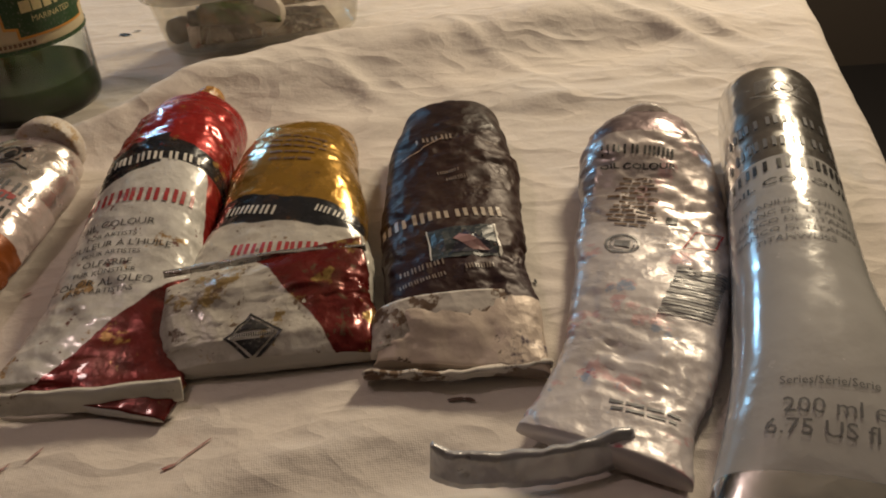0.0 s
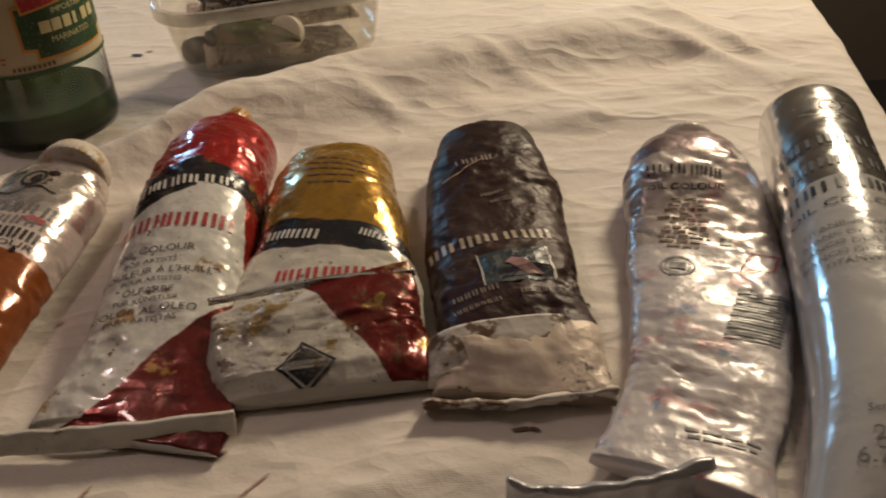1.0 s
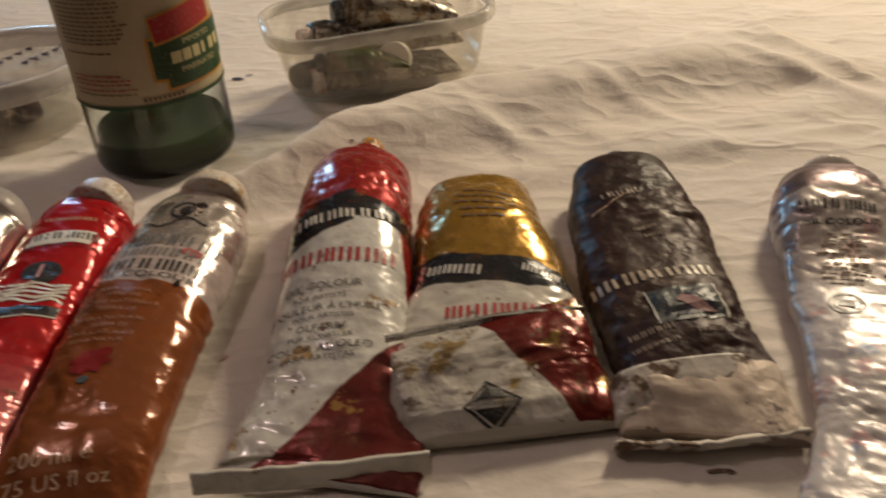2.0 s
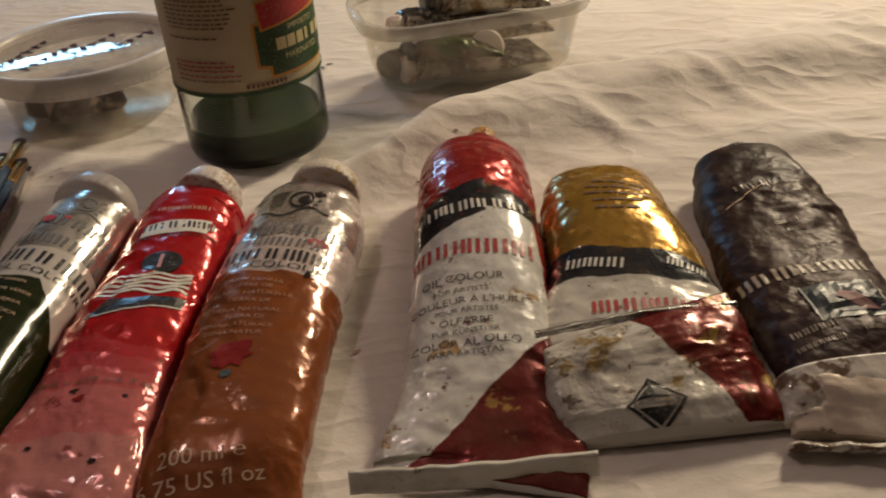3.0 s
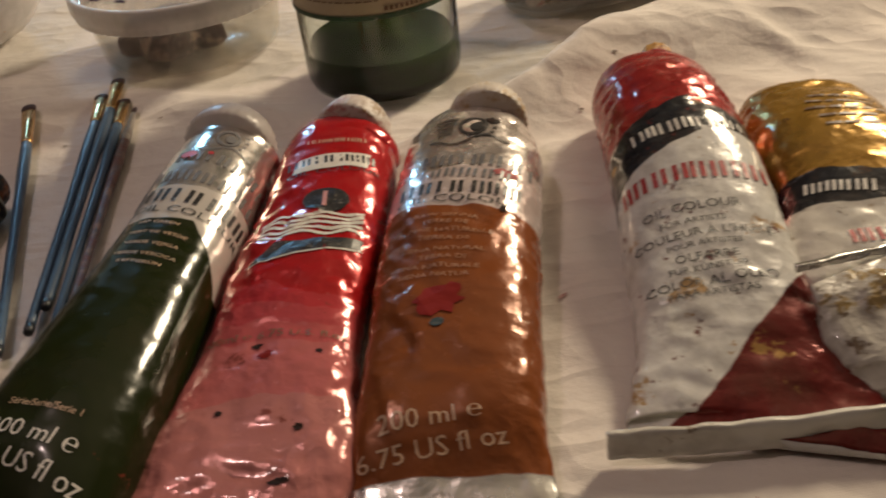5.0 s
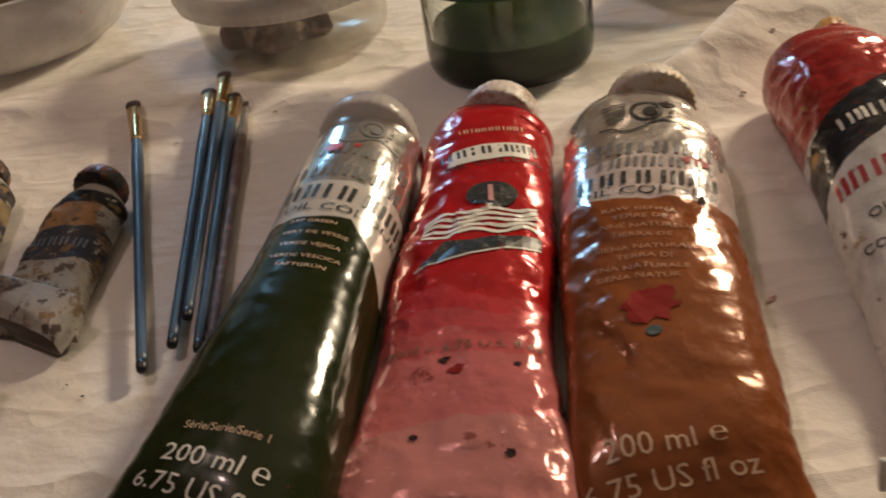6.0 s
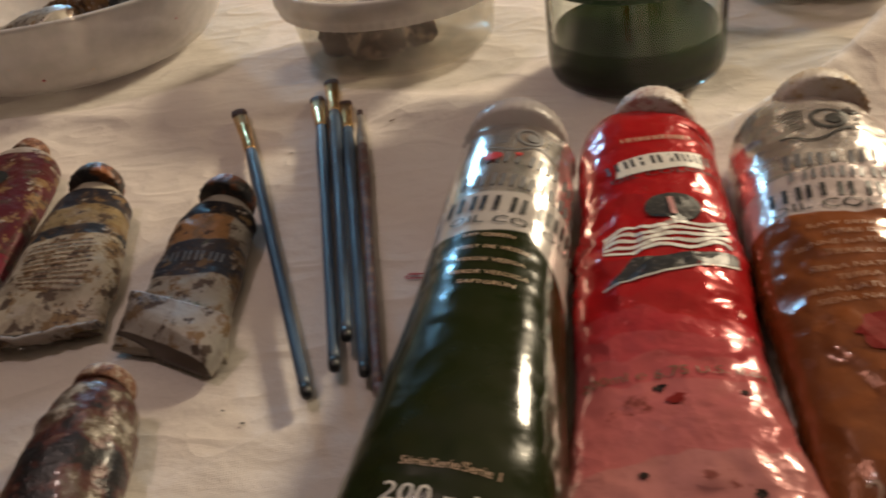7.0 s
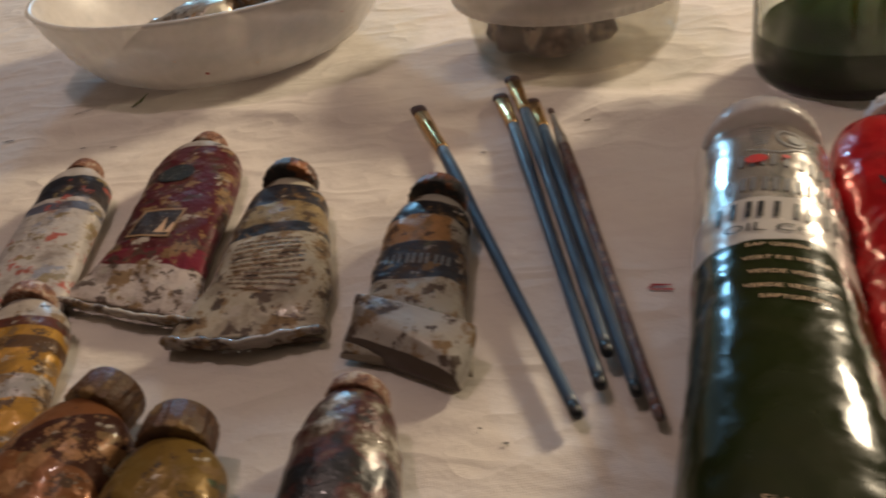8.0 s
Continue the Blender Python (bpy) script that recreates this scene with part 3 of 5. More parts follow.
# white
keys = [(0.1466, 0.3785, 0.01, 0.022, 0.01), (0.1461, 0.3755, 0.021, 0.0361, 0.003), (0.1451, 0.37, 0.0211, 0.042, 0), (0.1416, 0.355, 0.0212, 0.0425, 0), (0.1307, 0.3, 0.0206, 0.0412, 0), (0.1192, 0.243, 0.0219, 0.0369, 0), (0.1113, 0.193, 0.0274, 0.03, 0), (0.1, 0.15, 0.033, 0.014, 0), (0.096, 0.132, 0.035, 0.003, 0)]
m = print_material("white_tube_print", (0.54, 0.535, 0.53), [
    (SILVER, 0.95, ((0, -1, 0.086),)), ((0.45, 0.44, 0.43), 0.9, ((0, -1, 0.066), (-0.35, 1, -0.036), (0.5, 1, -0.04))), (SILVER, 0.95, ((0, 1, -0.222),))],
    rough=0.20, metal=0.15, coat=0.6, grime=0.06, wear=0.9, relief=0.04)
tube, skin = paint_tube("oil_paint_tube", "full white and silver metal tube of titanium white paint", keys, m, seed=1, crumple=0.0002, dents=0.0006)
tube_cap(tube, skin, 0.0175, 0.012, FROST, "frosted white plastic cap", 40, 0.009)
emblem(tube, skin, (0.000, 0.030), 0.013, GREY_INK)
blocks(tube, skin, (-0.005, 0.063), (1.3, 0.4, 1, 0.8, 1, 1), 0.0062, GREY_INK)
blocks(tube, skin, (-0.005, 0.079), (1, 0.8, 1.3, 0.9, 1, 1), 0.0062, GREY_INK)
blocks(tube, skin, (-0.003, 0.095), (1.5, 0.4, 1, 1, 1.1, 1.1), 0.0064, BLACK_INK)
write(tube, skin, (-0.003, 0.1045), "OIL COLOUR", 0.0038, BLACK_INK, stretch=1.5)
for k, line in enumerate(("TITANIUM WHITE", "BLANC DE TITANE", "BLANCO DE TITANIO", "BIANCO DI TITANIO", "TITANWEISS")):
    write(tube, skin, (-0.004, 0.117 + k * 0.0048), line, 0.0024, GREY_INK, stretch=1.35)
write(tube, skin, (-0.001, 0.1965), "Series/Série/Serie 1", 0.0026, GREY_INK)
write(tube, skin, (-0.001, 0.2055), "200 ml ℮", 0.0046, GREY_INK, stretch=1.15)
write(tube, skin, (0.0, 0.2120), "6.75 US fl oz", 0.0046, GREY_INK, stretch=1.15)

# crumpled white, rolled up from its tail
keys = [(0.0931, 0.376, 0.01, 0.012, 0.003), (0.0924, 0.3735, 0.0206, 0.0212, 0.001), (0.0907, 0.364, 0.0229, 0.0261, 0), (0.0873, 0.35, 0.0263, 0.028, 0), (0.0849, 0.32, 0.0289, 0.018, 0), (0.0797, 0.29, 0.0294, 0.012, 0), (0.0732, 0.26, 0.0276, 0.012, 0), (0.064, 0.23, 0.026, 0.01, 0), (0.0518, 0.205, 0.0246, 0.008, 0, -4), (0.0449, 0.1875, 0.0275, 0.0085, 0, -8)]
m = print_material("crumpled_tube_print", (0.57, 0.53, 0.53), [
    ((0.46, 0.41, 0.40), 0.4, ((0, -1, 0.080),)), ((0.26, 0.20, 0.21), 0.8, ((0, -1, 0.030), (-1, 0.15, 0.014)))],
    [((0.55, 0.36, 0.37), 28.0, 0.62), ((0.30, 0.36, 0.48), 55.0, 0.68), ((0.40, 0.08, 0.12), 40.0, 0.73)], rough=0.36, metal=0.12, coat=0.3, grime=0.2, wear=0.70, relief=0.10)
tube, skin = paint_tube("oil_paint_tube", "crumpled flattened white metal paint tube with rolled tail", keys, m, seed=2, crumple=0.0013, cross=1.25, dents=0.002, rows=170, cols=96)
tube_cap(tube, skin, 0.0138, 0.007, FROST, "dull translucent cap", 30, 0.0055)
CRUMPLED = skin
blocks(tube, skin, skin.uv(0.080, 0.334), (1.5, 0.4, 1, 1, 1.1, 1.1), 0.0042, BLACK_INK, -8)
write(tube, skin, skin.uv(0.0800, 0.3268), "OIL COLOUR", 0.0026, BLACK_INK, -6, stretch=1.4, bold=0.0001)
bars(tube, skin, skin.uv(0.078, 0.3215), (0.012, 0.014, 0.017, 0.012, 0.022, 0.012, 0.016, 0.018, 0.020, 0.018, 0.012), 0.0011, 0.0027, BROWN_INK, -6)
shape(tube, skin, skin.uv(0.089, 0.297), [[(-0.0022, -0.002), (0.0022, -0.002), (0.0022, 0.002), (-0.0022, 0.002)]], BLACK_INK, -6)
shape(tube, skin, skin.uv(0.067, 0.285), band_polys(ring_poly(0.0066, 0.0064), ring_poly(0.0056, 0.0054)) + band_polys(ring_poly(0.0048, 0.0046), ring_poly(0.0043, 0.0041)) + [[(-0.003, -0.002), (0.003, -0.002), (0.003, 0.002), (-0.003, 0.002)]], GREY_INK, -8, "printed_seal")
shape(tube, skin, skin.uv(0.091, 0.262), [[(-0.009 + 0.0002 * (k % 3), -0.0016 * k), (0.009, -0.0016 * k + 0.004), (0.009, -0.0016 * k + 0.0048 + 0.0003 * (k % 2)), (-0.009 + 0.0002 * (k % 3), -0.0016 * k + 0.0008 + 0.0003 * (k % 2))] for k in range(17)], GREY_INK, -12, "printed_barcode")
shape(tube, skin, skin.uv(0.097, 0.284), band_polys([(-0.0065, -0.007), (0.0055, -0.0045), (0.0075, 0.0075), (-0.0035, 0.005)], [(-0.0056, -0.0062), (0.0048, -0.004), (0.0066, 0.0067), (-0.0029, 0.0043)]), RED_INK, -10)
bars(tube, skin, skin.uv(0.060, 0.2), (0.022, 0.02), 0.0012, 0.003, GREY_INK, 4)
strip("rolled_tail", tube, [(-0.0045, 0.1830, 0.003), (0.0008, 0.1812, 0.0008), (0.018, 0.1805, 0.0), (0.0394, 0.1828, 0.0), (0.0557, 0.1880, 0.0)], 0.0108, 0.0018, print_material("rolled_foil", (0.52, 0.52, 0.55), metal=0.45, rough=0.35, grime=0.3), "bare grey crimped metal strip", -0.25, 3, 0.0004)

# dark brown tube
keys = [(0.0027, 0.4025, 0.012, 0.01, 0.007), (0.0032, 0.3985, 0.0217, 0.0213, 0.002), (0.0029, 0.388, 0.0242, 0.0242, 0), (0.0022, 0.35, 0.0292, 0.0234, 0), (0.003, 0.31, 0.0289, 0.0192, 0), (0.0046, 0.27, 0.0276, 0.0172, 0), (0.0062, 0.25, 0.0273, 0.0131, 0), (0.0056, 0.238, 0.028, 0.008, 0), (0.0043, 0.23, 0.0302, 0.004, 0)]
m = print_material("dark_tube_print", (0.024, 0.010, 0.008), [
    ((0.034, 0.014, 0.011), 0.1, ((0.5, 1, -0.045), (0, -1, 0.14))),
    ((0.030, 0.012, 0.014), 0.1, ((0.1, 1, -0.122), (0, -1, 0.152))),
    ((0.66, 0.56, 0.48), 0.1, ((0, 1, -0.1475),))],
    [((0.09, 0.06, 0.045), 70.0, 0.68), ((0.045, 0.03, 0.07), 34.0, 0.69)], rough=0.46, metal=0.0, coat=0.0, grime=0.2, wear=0.78, wobble=0.004)
tube, skin = paint_tube("oil_paint_tube", "worn dark brown metal paint tube with torn white tail", keys, m, seed=3, crumple=0.0016, dents=0.0050, rows=150, cols=88)
tube_cap(tube, skin, 0.0095, 0.007, DARK_CAP, "black screw cap", 24, 0.003)
TAIL_WHITE = print_material("torn_tail_white", (0.70, 0.655, 0.60), (), [((0.50, 0.07, 0.04), 40.0, 0.70), ((0.16, 0.09, 0.05), 90.0, 0.605)], metal=0.0, rough=0.45, grime=0.75, wear=0.8)
sheath = TubeSkin([(0.0022, 0.256, 0.0282, 0.0155, 0.0), (0.0028, 0.249, 0.029, 0.0125, 0), (0.0032, 0.2445, 0.0293, 0.010, 0), (0.0035, 0.2405, 0.0298, 0.008, 0)], seed=31, crumple=0.0012, rows=24)
part("torn_edge", sheath.bm(), TAIL_WHITE, tube, "torn pale paper edge")
strip("crimp", tube, [(-0.0275, 0.2305, 0.0), (0.004, 0.2285, 0.0), (0.0352, 0.2315, 0.0)], 0.0052, 0.0022, TAIL_WHITE, "grimy white folded end", 0.6, 5, 0.0007)
blocks(tube, skin, skin.uv(0.0005, 0.2990), (1.2, 0.9, 1.2, 0.9, 0.8, 0.7, 0.5), 0.0068, ink("worn_beige_ink", (0.42, 0.34, 0.26)), 5)
at = skin.uv(0.006, 0.2835)
shape(tube, skin, at, [[(-0.0135, -0.0095), (0.0125, -0.0095), (0.0125, 0.0095), (-0.0135, 0.0095)]], ink("dark_teal_print", (0.020, 0.030, 0.036)), 4, "printed_panel", 0.0003)
shape(tube, skin, at, [[(-0.006, -0.007), (0.0125, -0.008), (0.001, 0.006)]], ink("navy_print", (0.016, 0.016, 0.04)), 4, lift=0.0005)
shape(tube, skin, at, [[(-0.001, 0.004), (0.009, -0.0065), (0.003, -0.0065), (-0.004, 0.0005)]], ink("dull_pink_print", (0.36, 0.20, 0.20)), 4, lift=0.0007)
shape(tube, skin, at, [[(0.0125, -0.0095), (0.0134, -0.0095), (0.0134, 0.0095), (0.0125, 0.0095)], [(-0.0135, -0.0095), (-0.013, -0.0095), (-0.013, 0.0095), (-0.0135, 0.0095)]], WHITE_INK, 4, lift=0.0007)
for x, y, ws, h in ((-0.004, 0.357, (1, 0.8, 0.9, 0.7), 0.004), (0.004, 0.333, (0.8, 0.7, 0.8, 0.6, 0.8), 0.002), (0.006, 0.3285, (0.8, 0.7, 0.8, 0.6, 0.8), 0.002), (-0.008, 0.268, (0.9,) * 6, 0.0026), (-0.008, 0.262, (0.9,) * 8, 0.002), (0.013, 0.268, (0.8,) * 5, 0.0022)):
    blocks(tube, skin, skin.uv(x, y), ws, h, ink("faded_beige_ink", (0.26, 0.20, 0.16)), 8)
shape(tube, skin, skin.uv(-0.006, 0.353), [[(-0.012, -0.005), (0.006, 0.005), (0.006, 0.0056), (-0.012, -0.0044)]], PALE_INK, 4)

# gold-topped tube, folded over
keys = [(-0.0641, 0.389, 0.008, 0.012, 0.003), (-0.0651, 0.384, 0.0237, 0.0229, 0.001), (-0.0652, 0.372, 0.0252, 0.0278, 0), (-0.0657, 0.35, 0.0272, 0.0298, 0), (-0.0625, 0.32, 0.0304, 0.0251, 0), (-0.0633, 0.29, 0.0351, 0.019, 0), (-0.062, 0.255, 0.036, 0.013, 0), (-0.0605, 0.242, 0.036, 0.009, 0)]
DARK_RED_PRINT = (0.14, 0.014, 0.012)
GOLD = (0.40, 0.22, 0.035)
m = print_material("gold_top_print", (0.66, 0.63, 0.57), [
    ((0.022, 0.024, 0.03), 0.2, ((0.05, -1, 0.088),)),
    (GOLD, 0.45, ((0.2, -1, 0.074),))],
    [((0.26, 0.14, 0.03), 40.0, 0.665), ((0.10, 0.05, 0.03), 90.0, 0.70)], rough=0.26, metal=0.05, coat=0.5, grime=0.3, wear=0.76, wobble=0.003, relief=0.16)
tube, skin = paint_tube("oil_paint_tube", "gold and white metal paint tube folded over itself", keys, m, seed=4, crumple=0.0012, dents=0.003, rows=130, cols=84)
tube_cap(tube, skin, 0.0095, 0.008, DARK_CAP, "small dark screw cap", 22, 0.003)
blocks(tube, skin, skin.uv(-0.077, 0.307), (1.2, 1.1, 0.8, 0.8), 0.0048, WHITE_INK, -12)
blocks(tube, skin, skin.uv(-0.044, 0.3035), (1.2, 0.9, 0.8, 0.6), 0.0036, WHITE_INK, -14)
blocks(tube, skin, skin.uv(-0.0585, 0.2835), (1.05, 0.8, 0.8, 0.6, 0.75, 0.35, 0.75, 0.8), 0.0062, RED_INK, -3)
bars(tube, skin, skin.uv(-0.061, 0.357), (0.024, 0.026, 0.027, 0.020, 0.018), 0.0014, 0.0052, BROWN_INK, -12)
flap_keys = [(-0.066, 0.278, 0.0370, 0.0025, 0.0165, 11), (-0.0645, 0.270, 0.0376, 0.006, 0.013, 9), (-0.0625, 0.256, 0.0380, 0.0115, 0.004, 4), (-0.060, 0.243, 0.0368, 0.011, 0.0005), (-0.0595, 0.2365, 0.0362, 0.006, 0)]
m = print_material("folded_flap_print", (0.60, 0.57, 0.52), [(DARK_RED_PRINT, 0.25, ((1, -0.62, 0.004),))],
    [((0.36, 0.24, 0.07), 50.0, 0.625), ((0.12, 0.07, 0.04), 130.0, 0.655), ((0.45, 0.13, 0.13), 34.0, 0.72)], rough=0.3, metal=0.02, coat=0.4, grime=0.6, wear=0.72)
flap = TubeSkin(flap_keys, seed=41, crumple=0.0019, dents=0.004, rows=70, cols=84)
part("folded_end", flap.bm(), m, tube, "white and dark red folded tail")
at = flap.uv(-0.064, 0.2435)
shape(tube, flap, at, band_polys([(0, 0.0095), (-0.0105, 0.0), (0, -0.0095), (0.0105, 0.0)], [(0, 0.0083), (-0.009, 0.0), (0, -0.0083), (0.009, 0.0)]), BLACK_INK, 0, "printed_diamond")
shape(tube, flap, at, [[(0, 0.007), (-0.0062, 0.0018), (0.0062, 0.0018)], [(0, -0.007), (0.0062, -0.0018), (-0.0062, -0.0018)]], BLACK_INK, 0, "printed_diamond")
blocks(tube, flap, (at[0], at[1] + 0.0009), (0.7,) * 10, 0.0017, BLACK_INK)
strip("crimp", tube, [(-0.1025, 0.2710, 0.0180), (-0.066, 0.2795, 0.0180), (-0.0295, 0.2862, 0.0150)], 0.0024, 0.0016, BARE_FOIL, "bare metal crimp", 0.0, 6)

# red-topped tube
SOFT_INK = ink("worn_black_ink", (0.045, 0.042, 0.045))
keys = [(-0.1167, 0.409, 0.008, 0.016, 0.016), (-0.1175, 0.404, 0.0219, 0.0295, 0.003), (-0.1206, 0.3945, 0.0248, 0.0348, 0), (-0.1205, 0.38, 0.025, 0.0379, 0), (-0.1204, 0.33, 0.0261, 0.0343, 0), (-0.1224, 0.287, 0.0261, 0.0225, 0), (-0.1231, 0.25, 0.029, 0.0118, 0), (-0.1232, 0.229, 0.0349, 0.0053, 0), (-0.1250, 0.2215, 0.0350, 0.003, 0)]
m = print_material("red_top_print", (0.74, 0.73, 0.70), [
    ((0.36, 0.022, 0.02), 0.3, ((0, -1, 0.069),)),
    ((0.36, 0.022, 0.02), 0.3, ((1, -0.25, -0.005), (0, -1, 0.12), (1, 0, -0.022))),
    ((0.020, 0.022, 0.028), 0.2, ((0.45, 1, -0.057), (-0.45, -1, 0.079), (-1, 0, 0.004))),
    ((0.020, 0.022, 0.028), 0.2, ((-0.3, 1, -0.057), (0.1, -1, 0.074), (1, 0, -0.0035))),
    (DARK_RED_PRINT, 0.3, ((1, 0.895, -0.145),))],
    [((0.42, 0.24, 0.07), 48.0, 0.675), ((0.14, 0.03, 0.03), 120.0, 0.69)], rough=0.27, metal=0.02, coat=0.6, grime=0.35, wear=0.76, relief=0.13)
tube, skin = paint_tube("oil_paint_tube", "red-topped white metal paint tube with folded end", keys, m, seed=5, crumple=0.0014, dents=0.0015, smooth_to=0.012, rows=150, cols=84)
tube_cap(tube, skin, 0.0075, 0.012, AMBER_CAP, "paint-crusted amber neck", 12, 0.002)
blocks(tube, skin, skin.uv(-0.1215, 0.3335), (0.9, 0.6, 0.9, 1.2, 1, 0.9, 0.9), 0.0052, WHITE_INK, 5)
blocks(tube, skin, skin.uv(-0.123, 0.3095), (1.05, 0.8, 0.8, 0.6, 0.75, 0.35, 0.75, 0.8), 0.0068, RED_INK, 3)
for y, line, size in ((0.3025, "OIL COLOUR", 0.0040), (0.2955, "FOR ARTISTS", 0.0027), (0.2885, "COULEUR À L'HUILE", 0.0037), (0.2825, "POUR ARTISTES", 0.0025), (0.2765, "ÖLFARBE", 0.0036), (0.2705, "FÜR KÜNSTLER", 0.0027), (0.2635, "COLOR AL OLEO", 0.0039), (0.2575, "PARA ARTISTAS", 0.0029)):
    write(tube, skin, skin.uv(-0.1265, 0.297 + (y - 0.3025) * 0.70), line, size * 0.8, SOFT_INK, 3, stretch=1.15)
TAPE = print_material("white_crimp_print", (0.62, 0.60, 0.55), (), [((0.16, 0.10, 0.05), 60.0, 0.68)], metal=0.1, rough=0.4, grime=0.35, wear=0.75)
strip("crimp", tube, [(-0.1642, 0.2205, 0.0005), (-0.126, 0.2202, 0.0012), (-0.0872, 0.2225, 0.0020)], 0.0072, 0.0016, TAPE, "white folded crimp strip", -0.3, 7, 0.0003)

# sienna tube
SIENNA_INK = ink("tan_ink", (0.42, 0.22, 0.12))
keys = [(-0.1881, 0.388, 0.01, 0.016, 0.005), (-0.1886, 0.384, 0.0167, 0.0231, 0.002), (-0.1946, 0.374, 0.0247, 0.0274, 0), (-0.1959, 0.355, 0.0264, 0.0285, 0), (-0.2008, 0.31, 0.0266, 0.0252, 0), (-0.2044, 0.25, 0.0266, 0.0182, 0), (-0.2056, 0.228, 0.0263, 0.0132, 0), (-0.2047, 0.213, 0.0265, 0.005, 0), (-0.2045, 0.2045, 0.027, 0.0025, 0)]
m = print_material("sienna_print", (0.25, 0.072, 0.020), [
    ((0.68, 0.58, 0.56), 0.3, ((0.08, -1, 0.079),)), ((0.82, 0.75, 0.71), 0.8, ((-0.15, -1, 0.056),)), (SILVER, 0.97, ((0, 1, -0.177),))],
    [((0.30, 0.018, 0.015), 20.0, 0.72), ((0.60, 0.25, 0.24), 30.0, 0.70)], rough=0.24, metal=0.1, coat=0.6, grime=0.12, wear=0.8, relief=0.12)
tube, skin = paint_tube("oil_paint_tube", "raw sienna metal paint tube with silver top", keys, m, seed=6, crumple=0.0010, cross=0.8, dents=0.002, rows=150, cols=84)
tube_cap(tube, skin, 0.0165, 0.012, CREAM_CAP, "yellowed translucent cap", 36, 0.006)
emblem(tube, skin, skin.uv(-0.197, 0.360), 0.0165, BLACK_INK, 4)
blocks(tube, skin, skin.uv(-0.194, 0.333), (1.3, 0.4, 1, 0.8, 1, 1), 0.0062, GREY_INK, -3)
blocks(tube, skin, skin.uv(-0.1955, 0.3255), (1, 0.8, 1.3, 0.9, 1, 1), 0.005, GREY_INK, -3)
blocks(tube, skin, skin.uv(-0.200, 0.3175), (1.5, 0.4, 1, 1, 1.1, 1.1), 0.006, BLACK_INK, -2)
write(tube, skin, skin.uv(-0.201, 0.3130), "OIL COLOUR", 0.0035, BLACK_INK, -3, stretch=1.5)
for k, line in enumerate(("RAW SIENNA", "TERRE DE", "SIENNE NATURELLE", "TIERRA DE", "SIENA NATURAL", "TERRA DI", "SIENA NATURALE", "SIENA NATUR")):
    write(tube, skin, skin.uv(-0.204 - 0.0006 * k, 0.3045 - k * 0.0040), line, 0.0018, SIENNA_INK, -4, stretch=1.4)
write(tube, skin, skin.uv(-0.2085, 0.2250), "200 ml ℮", 0.0046, PALE_INK, 4, stretch=1.2)
write(tube, skin, skin.uv(-0.2080, 0.2175), "6.75 US fl oz", 0.0046, PALE_INK, 4, stretch=1.2)
smear = random.Random(33)


def smudge(skin_of, x, y, rx, ry, material, turn=0.0, lift=0.0003):
    """A dried daub of paint with an uneven border."""
    ring = [(px * smear.uniform(0.6, 1.15), py * smear.uniform(0.6, 1.15)) for px, py in ring_poly(rx, ry, 18)]
    shape(tube, skin_of, skin_of.uv(x, y), [ring], material, turn, "paint_spot", lift)


DARK_DAUB = principled("dark_daub", (0.030, 0.018, 0.016), 0.7, spec=0.08)[0]
RED_DAUB = principled("red_daub", (0.24, 0.016, 0.012), 0.6, spec=0.1)[0]
smudge(skin, -0.2065, 0.2665, 0.0085, 0.0062, RED_DAUB, 30)
smudge(skin, -0.1855, 0.309, 0.0016, 0.0022, DARK_DAUB)
smudge(skin, -0.186, 0.363, 0.0030, 0.0022, DARK_DAUB)
smudge(skin, -0.184, 0.328, 0.0052, 0.0026, principled("rose_daub", (0.42, 0.12, 0.12), 0.6, spec=0.1)[0], 10)
shape(tube, skin, skin.uv(-0.2059, 0.2585), [ring_poly(0.0022, 0.0016, 9)], ink("teal_paint", (0.03, 0.06, 0.075)), 20, "paint_spot")

# bright red tube
keys = [(-0.2438, 0.388, 0.01, 0.016, 0.006), (-0.2448, 0.3845, 0.0218, 0.0241, 0.002), (-0.2475, 0.378, 0.022, 0.0272, 0), (-0.2483, 0.365, 0.0229, 0.026, 0), (-0.2528, 0.31, 0.0237, 0.0212, 0), (-0.2578, 0.255, 0.026, 0.0152, 0), (-0.2595, 0.222, 0.0299, 0.012, 0), (-0.265, 0.19, 0.031, 0.005, 0), (-0.2655, 0.182, 0.032, 0.0025, 0)]
m = print_material("red_tube_print", (0.45, 0.012, 0.016), [((0.47, 0.035, 0.045), 0.1, ((-0.1, 1, -0.105),)), ((0.48, 0.065, 0.075), 0.1, ((0, 1, -0.112),)), ((0.50, 0.10, 0.105), 0.1, ((0, 1, -0.119),)), ((0.51, 0.14, 0.14), 0.1, ((0, 1, -0.128),)), ((0.50, 0.19, 0.18), 0.1, ((0.1, 1, -0.15),))],
    [((0.22, 0.05, 0.04), 50.0, 0.70), ((0.55, 0.30, 0.28), 26.0, 0.70)], rough=0.22, metal=0.15, coat=0.6, grime=0.12, wear=0.84, wobble=0.007, relief=0.16)
tube, skin = paint_tube("oil_paint_tube", "bright red and pink metal paint tube", keys, m, seed=7, crumple=0.0014, dents=0.003, rows=150, cols=84)
tube_cap(tube, skin, 0.0155, 0.013, MARKED_CAP, "paint-smeared pinkish cap", 30, 0.003)
blocks(tube, skin, skin.uv(-0.247, 0.364), (1, 0.5, 0.9, 0.8, 0.9, 0.8, 0.5, 0.9, 0.8, 1), 0.0022, PALE_INK, 6)
